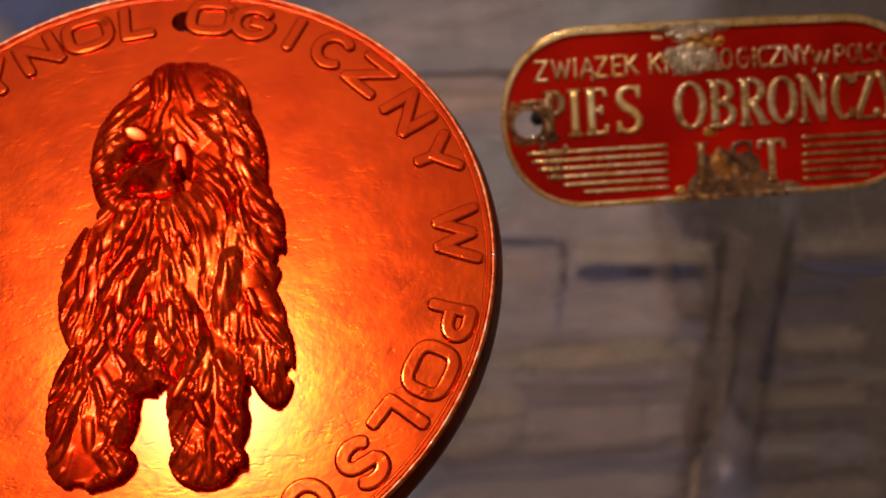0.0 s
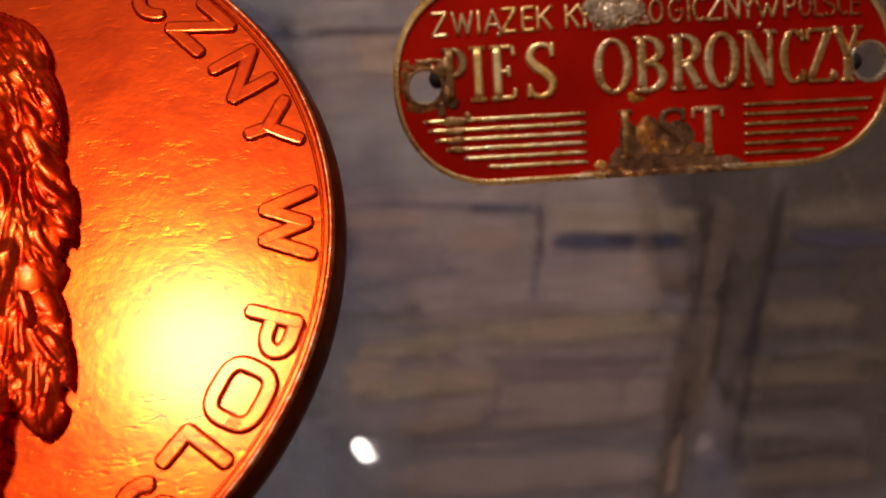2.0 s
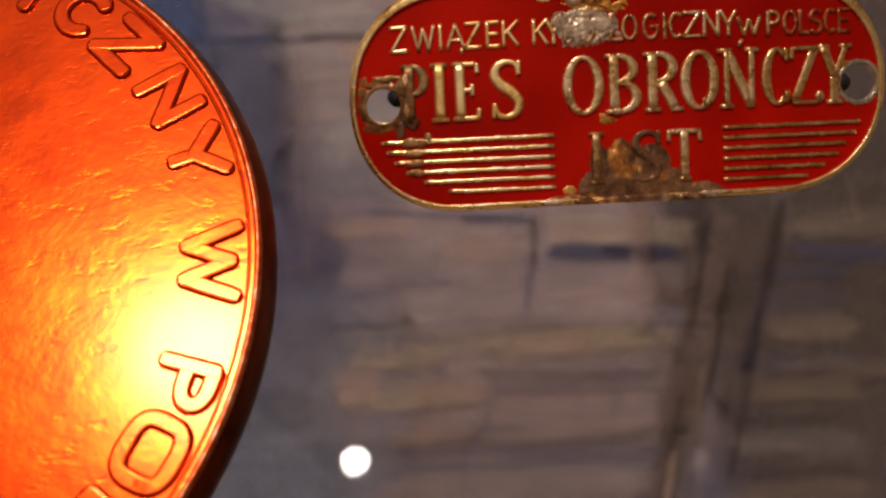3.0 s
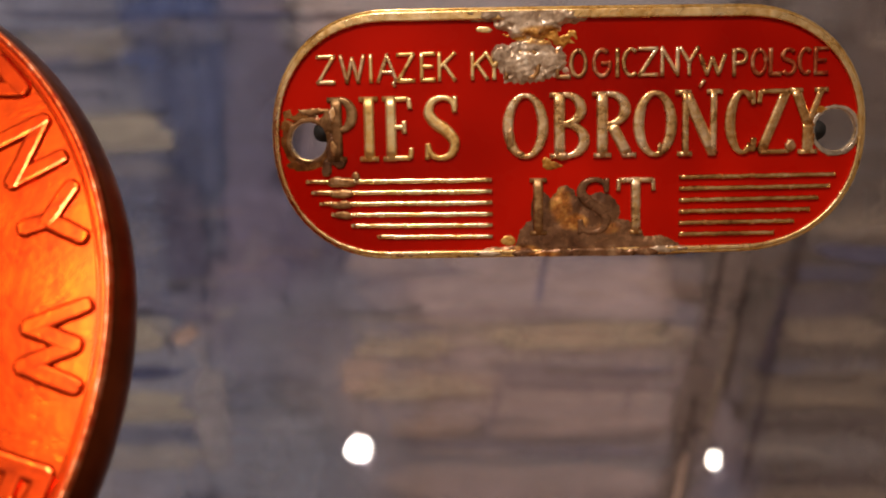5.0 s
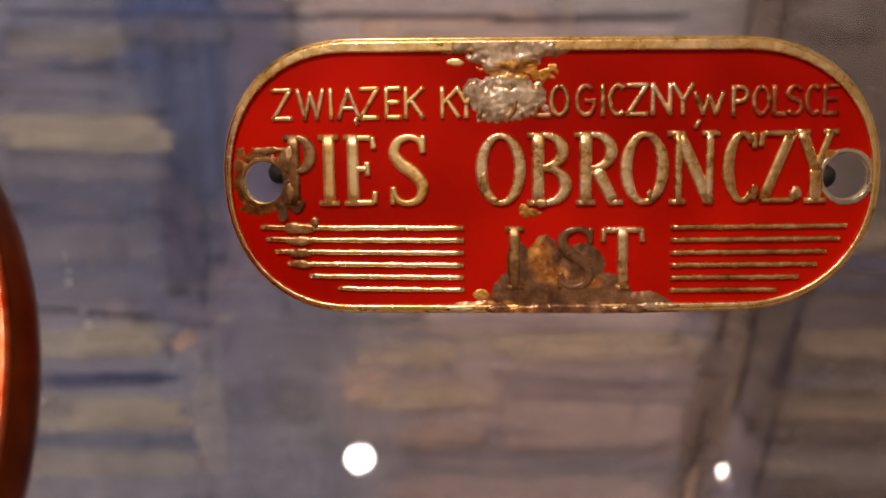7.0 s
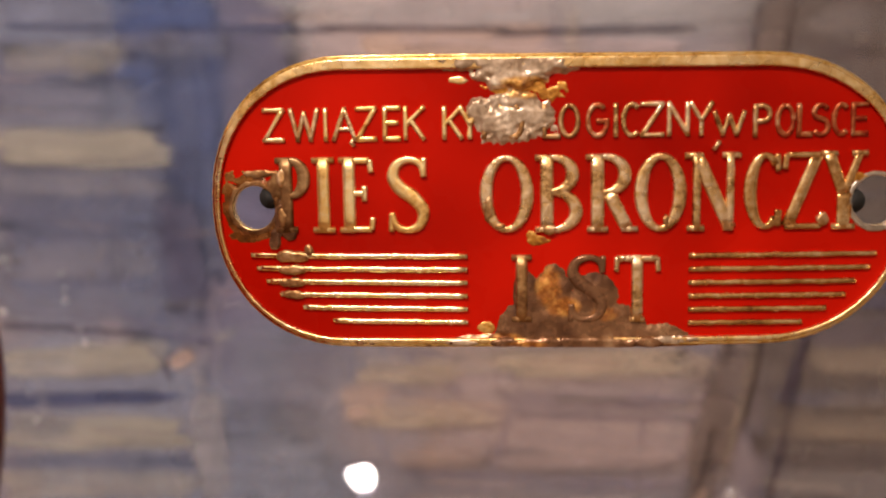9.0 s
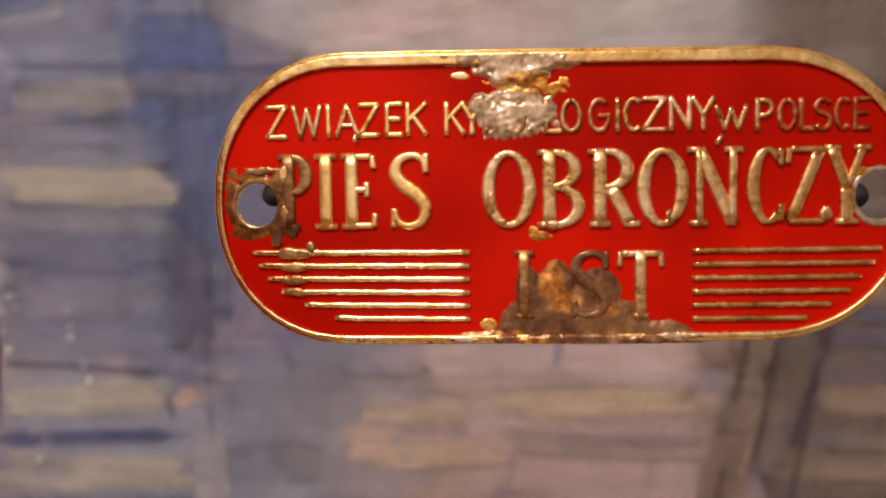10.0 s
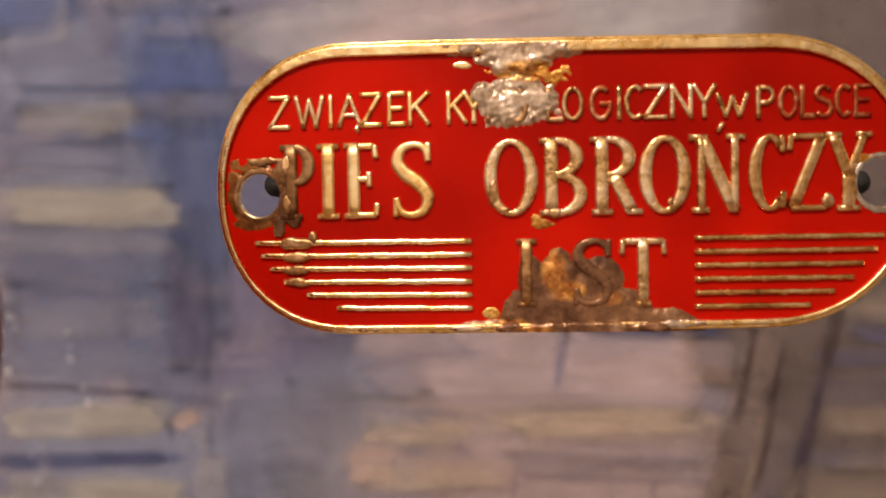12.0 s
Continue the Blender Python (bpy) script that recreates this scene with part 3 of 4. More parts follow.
wash(103, 223, 1.6, 58.5, 13, INK, 0.3, 0.65)
wash(89, 232, 3.2, 41.8, 14, BUFF, 0.3, 0.26)
# pale patches on top
wash(-20, 245, 31.9, 6.8, 0, BUFF, 0.35, 0.6)
wash(42, 248, 60.6, 7.7, 0, BUFF, 0.35, 0.65)
wash(36, 248, 29.0, 5.0, 0, PINK, 0.35, 0.35)
wash(-34, 234, 15.1, 12.5, 0, PINK, 0.35, 0.65)
wash(-13, 230, 40.0, 7.2, 0, BUFF, 0.35, 0.6)
wash(-10, 216, 30.1, 6.8, 0, PINK, 0.35, 0.3)
wash(42, 235, 54.2, 5.8, 0, VIOLET, 0.35, 0.25)
wash(41, 216, 56.6, 6.6, 0, LILAC, 0.35, 0.5)
wash(20, 196, 93.6, 11.9, 0, LILAC, 0.35, 0.45)
wash(-118, 253, 33.6, 9.2, 0, STONE, 0.35, 0.5)
wash(-119, 226, 36.1, 7.2, 0, STONE, 0.35, 0.5)
wash(-132, 325, 59.5, 10.3, 0, STONE, 0.35, 0.4)
# fine brush lines
for _ in range(75):
    x, z = dab.uniform(-165, 150), dab.uniform(180, 390)
    upright = dab.random() < 0.3
    w, h = (dab.uniform(0.7, 1.3), dab.uniform(8, 22)) if upright else (dab.uniform(14, 46), dab.uniform(0.7, 1.5))
    wash(x, z, w, h, dab.gauss(0, 5), dab.choice((VIOLET, BLUE_GREY, PINK, STONE) if x < 80 else (INK, UMBER, BUFF, BLUE_GREY)), 0.4, dab.uniform(0.2, 0.4))

# two clear discs added as lamp glints, each tipped to throw the lamp frontward


def glint_disc(x, z, w, h, eye, label):
    at = Vector((x, BACK - 0.006, z))
    n = ((Vector(eye) - at).normalized() + (LAMP - at).normalized()).normalized()
    bm = bmesh.new()
    bmesh.ops.create_cone(bm, cap_ends=True, segments=40, radius1=0.5, radius2=0.5, depth=1)
    bmesh.ops.scale(bm, vec=(w, h, 0.0008), verts=bm.verts)
    ob = tagged(new("glint_disc", finish(bm, "glint_disc", GLASS, False)), label, "glass drop", "glass drops on the painting")
    ob.matrix_world = Matrix.Translation(at) @ n.to_track_quat("Z", "Y").to_matrix().to_4x4()
    ob.visible_shadow = False
    return ob


glint_disc(-0.0365, 0.2090, 0.0096, 0.0096, (-0.037 + 0.34 * math.tan(radians(9.2)), 0.06, 0.2085 + 0.34 * math.tan(radians(18.3))),
           "round clear glass disc added to carry a lamp glint")
glint_disc(0.0865, 0.2035, 0.0044, 0.0070, (0.087 - 0.335 * math.tan(radians(8.3)), 0.065, 0.2025 + 0.335 * math.tan(radians(18.0))),
           "small oval clear glass disc added to carry a lamp glint")

# pale specks added in place of small glints in front of the paper
rnd = random.Random(11)
bm = bmesh.new()
for x, z, many, spread in ((-162, 289, 5, 2.0), (-157, 287, 3, 1.5), (-155, 283, 1, 0.5), (-160, 282, 2, 1), (-161, 274, 1, 0.3), (-159, 268, 2, 0.8),
                           (-137, 281, 1, 0.2), (-136, 276, 1, 0.3), (-136, 272, 1, 0.4), (-132, 262, 1, 0.3), (-130, 257, 1, 0.5), (-150, 232, 2, 3)):
    for _ in range(many):
        r = rnd.uniform(0.35, 0.75) * MM
        bmesh.ops.create_icosphere(bm, subdivisions=2, radius=r, matrix=Matrix.Translation(((x + rnd.gauss(0, spread * 0.5)) * MM, BACK - 0.0050 - r, (z + rnd.gauss(0, spread)) * MM)))
tagged(new("dust", finish(bm, "dust", GLINT_SPECK)), "pale specks standing in for small glints over the painting", "dust", kind="stuff")

# ---- the copper medal ----
MEDAL = Matrix(((0.99902, -0.02135, 0.03886, -0.03926), (0.04433, 0.48107, -0.87556, 0.12587), (0.0, 0.87642, 0.48154, 0.30740), (0, 0, 0, 1)))
R = 33.8
medal = tagged(new("medal"), "round polished copper medal with an embossed long-haired dog and raised lettering", "medal")
medal.matrix_world = MEDAL


def ring(cx, cy, rx, ry=None, n=96, jag=0.0, seed=0.0):
    ry = ry or rx
    out = []
    for i in range(n):
        a = 2 * math.pi * i / n
        k = 1 + jag * noise.noise(Vector((math.cos(a) * 2, math.sin(a) * 2, seed))) + 0.5 * jag * noise.noise(Vector((math.cos(a) * 6, math.sin(a) * 6, seed)))
        out.append((cx + rx * k * math.cos(a), cy + ry * k * math.sin(a)))
    return out


def lathe(name, mat, profile, n=160):
    """A turned ring from (radius, height) pairs in millimetres."""
    bm = bmesh.new()
    rows = [[bm.verts.new((r * math.cos(2 * math.pi * i / n) * MM, r * math.sin(2 * math.pi * i / n) * MM, z * MM)) for r, z in profile] for i in range(n)]
    m = len(profile)
    for i in range(n):
        for j in range(m):
            a, b = rows[i], rows[(i + 1) % n]
            bm.faces.new((a[j], b[j], b[(j + 1) % m], a[(j + 1) % m]))
    return finish(bm, name, mat)


part("disc", curve_mesh("disc", [ring(0, 0, R - 0.3, n=180), ring(1.63, 29.4, 1.55, n=40)], COPPER, 3.0, 0.15, -3.7), medal)
part("rim", lathe("rim", COPPER_RIM, [(R - 0.66, -0.9), (R - 0.6, -0.62), (R - 0.44, -0.42), (R - 0.26, -0.36), (R - 0.1, -0.5), (R - 0.02, -0.8), (R - 0.02, -0.9)]), medal, "thin raised rim with its bright highlight in the colour")
part("bead", lathe("bead", COPPER, [(R - 1.2, -0.9), (R - 1.14, -0.66), (R - 1.02, -0.56), (R - 0.88, -0.60), (R - 0.8, -0.78), (R - 0.8, -0.9)]), medal)
part("edge", lathe("edge", COPPER_EDGE, [(R - 1.3, -0.8), (R - 0.12, -0.86), (R + 0.1, -1.05), (R + 0.32, -1.5), (R + 0.62, -2.2), (R + 0.76, -3.0), (R + 0.62, -3.9), (R + 0.1, -4.5), (R - 1.3, -4.9)]), medal, "dark copper edge, its colour deepened for shade")


WIDTHS = {"I": 0.6, "W": 5.4, "L": 2.9, "E": 2.9, "P": 3.0, "S": 3.1, "Z": 3.6, "K": 3.4, "A": 4.0, "N": 3.8, "Y": 3.9, "O": 4.3, "G": 4.1, "C": 3.5}


def arc_letter(ch, ang):
    """One capital of the legend, its foot towards the middle of the medal."""
    wide, cap = WIDTHS[ch] * 1.06, 3.8
    glyph = PLAIN[ch]
    if ch == "O":
        ring_line = [(0.5 + 0.5 * math.copysign(abs(math.cos(q)) ** 0.62, math.cos(q)), 0.5 + 0.5 * math.copysign(abs(math.sin(q)) ** 0.62, math.sin(q))) for q in [2 * math.pi * k / 28 + 0.1 for k in range(30)]]
        glyph = (ring_line,)
    ms = []
    for k, pts in enumerate(glyph):
        pts = [((x - 0.5) * wide, 0.62 + cap * y) for x, y in pts]
        if len(pts) == 2:
            (ax, ay), (bx, by) = pts
            pts = [(ax + (bx - ax) * q / 5, ay + (by - ay) * q / 5) for q in range(6)]
        ms.append(raised_stroke(pts, 1.28, 0.34 - 0.008 * k, -0.70))
    me = merge(ms, "letter", COPPER)
    for p in me.polygons:
        p.use_smooth = p.normal.z < 0.985
    a, r = radians(ang), 27.4 * MM
    part("letter", me, medal, at=pose(r * math.sin(a), r * math.cos(a), 0, 0, 0, -ang))


for ch, ang in zip("ZWIAZEKKYNOLOGICZNYWPOLSCE", (-128, -116, -107, -98, -87, -78, -67, -50, -40, -29, -18, -7.5, 9, 18.3, 28, 37.4, 47.9, 60.6, 72.4, 90.7, 108.9, 119.2, 130.4, 139.9, 151.5, 162.5)):
    arc_letter(ch, ang)


def dog_relief():
    """A long-haired dog standing on its hind legs' height of the medal: rounded lumps under hanging locks of hair."""
    step = 0.14
    xs, ys = np.arange(-12, 16, step), np.arange(-26, 25.5, step)
    X, Y = np.meshgrid(xs, ys)
    H = np.full(X.shape, -1.0)

    def lump(cx, cy, rx, ry, top, tilt=0.0):
        c, s = math.cos(radians(tilt)), math.sin(radians(tilt))
        u, v = (X - cx) * c + (Y - cy) * s, -(X - cx) * s + (Y - cy) * c
        d = 1 - (u / rx) ** 2 - (v / ry) ** 2
        np.maximum(H, np.where(d > 0, top * np.sqrt(np.maximum(d, 0)) ** 0.55, -1), out=H)

    lump(2.2, 16.2, 7.0, 6.9, 2.6, 10)
    lump(-2.6, 11.5, 4.9, 8.0, 2.7, -4)
    lump(6.6, 10.0, 4.3, 8.5, 2.2, 4)
    lump(0.5, -3.5, 10.3, 11.5, 2.3)
    lump(6.5, 0.5, 6.2, 9.5, 2.1)
    lump(10.5, -10.0, 2.6, 7.2, 1.8, 10)
    lump(-5.4, -15.5, 4.2, 8.2, 2.3, -6)
    lump(5.2, -15.5, 3.8, 8.8, 2.4, 2)
    lump(-5.2, -21.0, 3.9, 2.4, 1.8)
    lump(5.3, -21.6, 3.5, 2.6, 1.8)
    wob = np.array([[noise.noise(Vector((x * 0.55, y * 0.4, 3.0))) for x in xs[::2]] for y in ys[::2]])
    wob = np.kron(wob, np.ones((2, 2)))[: len(ys), : len(xs)]
    inside = H > 0.25 + np.clip(wob * 3.0, -0.3, 1.2)
    rnd = random.Random(5)

    def flow(x, y):
        """The way the hair falls: from the crown over the head, straight down the body, spread on the legs."""
        if y > 6:
            return 0.16 * (x - 1.5) + 0.35 * math.sin((y - 6) * 0.22) * (1 if x > 1 else -1), -1.0
        if y > -9:
            return 0.05 * (x - 1.0), -1.0
        if x > 8.5:
            return -0.15, -1.0
        mid = 5.2 if x > 0 else -5.4
        return 0.9 * math.tanh((x - mid) * 0.9), -1.0

    def comb(count, length_of, width_of, high_of, wave, span=(-24.5, 30)):
        """Locks of hair that follow the flow; each swells in the middle and ends in a point."""
        out = np.zeros(X.shape)
        for _ in range(count):
            x, y = rnd.uniform(-10, 13.5), rnd.uniform(*span)
            length, width, high = rnd.uniform(*length_of), rnd.uniform(*width_of), rnd.uniform(*high_of)
            dx, dy = flow(x, y)
            dx += rnd.uniform(-0.07, 0.07)
            k = math.hypot(dx, dy)
            dx, dy = dx / k, dy / k
            ix = slice(max(0, int((x - 8 + 12) / step)), int((x + 8 + 12) / step))
            iy = slice(max(0, int((y - 14 + 26) / step)), max(0, int((y + 2 + 26) / step)))
            gx, gy = X[iy, ix] - x, Y[iy, ix] - y
            s = gx * dx + gy * dy
            side = gx * -dy + gy * dx + wave * np.sin(s * 0.55 + x * 0.7)
            along = np.clip(s / length, 0, 1)
            wide = width * np.maximum(0.05, 1 - along ** 4) ** 0.6
            lift = high * np.maximum(0, 1 - np.abs(side / wide) ** 2.6) ** 0.7 * np.where((s > 0) & (s < length), np.minimum(1, 5 * along) * (1 - along ** 6), 0)
            out[iy, ix] = np.maximum(out[iy, ix], lift)
        return out

    locks = 0.6 * comb(110, (6.0, 9.5), (0.8, 1.4), (0.3, 1.0), 0.8) + 0.62 * comb(330, (3.8, 8.0), (0.38, 0.7), (0.18, 0.5), 0.6) + comb(320, (1.5, 4.0), (0.14, 0.26), (0.04, 0.11), 0.12) + 0.5 * comb(110, (2.6, 4.6), (0.45, 0.7), (0.3, 0.7), 0.1, (-24.5, -10))

    def dent(cx, cy, rx, ry, deep):
        return deep * np.exp(-((X - cx) / rx) ** 2 - ((Y - cy) / ry) ** 2)

    H = np.where(inside, H * 0.72 + locks, H)
    # eye hollow, nose and mouth
    face = -dent(-2.4, 11.0, 2.1, 0.9, 2.0) + dent(-1.7, 8.4, 1.3, 1.0, 0.8) - dent(-2.2, 6.6, 1.8, 0.7, 1.2) - dent(-4.6, 9.0, 0.8, 1.6, 0.9)
    H = np.where(inside, np.maximum(H + face, 0.15), H)

    def rubbed(cx, cy, rx, ry, tilt, top, rise, crisp=1.9):
        """A place worn smooth and almost flat: the brow, the forelock, the crests of some locks."""
        c, q = math.cos(radians(tilt)), math.sin(radians(tilt))
        u, v = (X - cx) * c + (Y - cy) * q, -(X - cx) * q + (Y - cy) * c
        m = np.clip((1.25 - np.sqrt((u / rx) ** 2 + (v / ry) ** 2)) * crisp, 0, 1)
        m = m * m * (3 - 2 * m)
        level = top + rise * (Y - cy) - 0.06 * (X - cx) - 0.045 * (u / rx) ** 2 - 0.035 * (v / ry) ** 2
        H[:] = np.where(inside, H * (1 - m) + level * m, H)

    rubbed(-2.4, 13.0, 1.6, 0.9, -28, 2.5, 0.155)
    rubbed(2.3, 9.8, 0.9, 2.0, 8, 2.4, 0.145)
    for cx, cy, ry, tilt in ((-3.0, -5.0, 1.5, -6), (1.9, -7.9, 1.4, 3), (4.4, -9.0, 1.3, 6), (-0.6, -6.6, 1.3, -4), (9.6, -6.8, 1.4, 18), (-4.8, -3.6, 1.0, -10), (4.9, -17.5, 1.2, 24), (3.0, -15.0, 1.2, -28)):
        rubbed(cx, cy, 0.36, ry, tilt, 2.5, 0.045, 3.5)
    keep = inside.copy()
    rows, cols = X.shape
    ok = np.zeros(X.shape, bool)
    ok[1:-1, 1:-1] = keep[1:-1, 1:-1] | keep[:-2, 1:-1] | keep[2:, 1:-1] | keep[1:-1, :-2] | keep[1:-1, 2:]
    verts, faces = [], []
    num = -np.ones(X.shape, int)
    for j, i in zip(*np.nonzero(ok)):
        num[j, i] = len(verts)
        verts.append((X[j, i] * MM, Y[j, i] * MM, (H[j, i] if keep[j, i] else -0.3) * MM - 0.7 * MM))
    for j in range(rows - 1):
        for i in range(cols - 1):
            q = (num[j, i], num[j, i + 1], num[j + 1, i + 1], num[j + 1, i])
            if min(q) >= 0:
                faces.append(q)
    me = bpy.data.meshes.new("dog_relief")
    me.from_pydata(verts, [], faces)
    me.update()
    for p in me.polygons:
        p.use_smooth = True
    me.materials.append(COPPER_FUR)
    return me


part("dog_relief", dog_relief(), medal, "embossed long-haired dog in worn copper")

# the stand that carries the medal, hidden behind it
stand = tagged(new("medal_stand"), "black steel display stand behind the copper medal", "stand")
stand.location = (-0.042, 0.170, 0)
part("base_plate", lathe("base_plate", BLACK, [(0.01, 0), (26, 0), (27, 1), (27, 4), (25, 5), (0.01, 5)], 48), stand)
back = Vector((-0.0396, 0.1300, 0.3052)) - Vector(stand.location)
part("post", rod("post", BLACK, (0, 0, 0.004), (0, 0, 0.285), 0.002), stand)
part("arm", rod("arm", BLACK, (0, 0, 0.284), back, 0.002), stand)

# ---- the red enamelled plate ----
PLATE = pose(0.02685, 0.16, 0.3196, 90, 0, 0) @ pose(0, 0, 0, 0, 0, -1.0)
plate = tagged(new("enamel_plate"), "worn red enamelled brass collar plate with raised gilt lettering", "name plate")
plate.matrix_world = PLATE @ Matrix.Diagonal((1.006, 1.006, 1.0, 1.0))


BOW = 500


def bend(co):
    """The plate bows slightly, as it did round a collar."""
    return Vector((co.x, co.y, co.z - co.x * co.x / BOW))


def stadium(hw, hh, n=28, e=2.15, cy=0.0):
    out = []
    s = hw - hh * 1.0
    for k in range(2 * n):
        a = -math.pi / 2 + math.pi * (k % n) / (n - 1)
        side = 1 if k < n else -1
        ca, sa = abs(math.cos(a)), math.sin(a) * side
        x, y = side * (s + hh * ca ** (2 / e)), cy + hh * math.copysign(abs(sa) ** (2 / e), sa)
        out.append((x, y - 0.0125 * x * y / 11.7))
    return out


HOLES = ((-25.05, -0.38, 1.95), (25.9, -0.2, 2.08))
part("body", curve_mesh("body", [stadium(28.6, 11.8, cy=0.0)] + [ring(*h, n=32) for h in HOLES], BRASS, 0.85, 0.1, -1.3, bend=bend, cuts=28), plate, "brass back plate")
part("rim", curve_mesh("rim", [stadium(28.6, 11.8, cy=0.0), stadium(28.35, 11.55, cy=0.0)], POLISHED, 0.5, 0.1, -0.54, bend=bend, cuts=28, smooth=True, round_edge=4), plate, "polished outer brass lip")
part("border", curve_mesh("border", [stadium(28.31, 11.49, cy=0.0), stadium(28.17, 11.1, cy=-0.22)], PALE_BRASS, 0.62, 0.15, -0.54, bend=bend, cuts=28, smooth=True, round_edge=4), plate, "pale worn brass border")
part("enamel", curve_mesh("enamel", [stadium(28.1, 11.1, cy=-0.2), ring(-25.1, -0.3, 2.75, n=40, jag=0.25, seed=3), ring(25.9, -0.2, 2.3, n=40, jag=0.25, seed=8)],
                          ENAMEL, 0.12, 0.0, -0.46, bend=bend, cuts=28), plate, "glossy red enamel field")
part("hole_lip", curve_mesh("hole_lip", [ring(-25.05, -0.38, 2.2, n=64, jag=0.12, seed=3), ring(-25.05, -0.38, 1.97, n=64)], DULL, 0.2, 0.08, -0.5, bend=bend, smooth=True, round_edge=3), plate, "dark tarnished lip of the hole")
part("hole_lip", curve_mesh("hole_lip", [ring(25.93, -0.24, 2.34, n=64, jag=0.03, seed=8), ring(25.9, -0.2, 2.1, n=64)], SILVER, 0.3, 0.1, -0.5, bend=bend, smooth=True, round_edge=3), plate, "bare silvery lip of the hole")


def ridge(points, width, mat, name, height=0.42, base=-0.42, loop=False):
    """A raised stroke with a rounded top along a line of (x, y[, width]) points in millimetres."""
    bm = bmesh.new()
    prof = ((-0.52, 0.0), (-0.48, 0.62), (-0.41, 0.85), (-0.29, 0.97), (-0.12, 1.0), (0.12, 1.0), (0.29, 0.97), (0.41, 0.85), (0.48, 0.62), (0.52, 0.0))
    pts = [(p[0], p[1], p[2] if len(p) > 2 else width) for p in points]
    rows = []
    for i, (x, y, w) in enumerate(pts):
        a, b = pts[max(0, i - 1)], pts[min(len(pts) - 1, i + 1)]
        if loop:
            a, b = pts[i - 1], pts[(i + 1) % len(pts)]
        d = Vector((b[0] - a[0], b[1] - a[1])).normalized()
        rows.append([bm.verts.new((x - d.y * s * w, y + d.x * s * w, base + height * h)) for s, h in prof])
    for a, b in zip(rows, rows[1:] + rows[:1] if loop else rows[1:]):
        for j in range(len(prof) - 1):
            bm.faces.new((a[j], a[j + 1], b[j + 1], b[j]))
    if not loop:
        bm.faces.new(rows[0])
        bm.faces.new(rows[-1])
    for v in bm.verts:
        v.co = bend(v.co) * MM
    return finish(bm, name, mat)


# serif capitals drawn with a broad pen: T thick stem, t thin stroke, s serif; x and y run from 0 to 1
def bow(cx, cy, rx, ry, a0, a1, thick, thin, n=18):
    out = []
    for i in range(n + 1):
        a = radians(a0 + (a1 - a0) * i / n)
        out.append((cx + rx * math.cos(a), cy + ry * math.sin(a), thin + (thick - thin) * abs(math.cos(a)) ** 1.3))
    return out


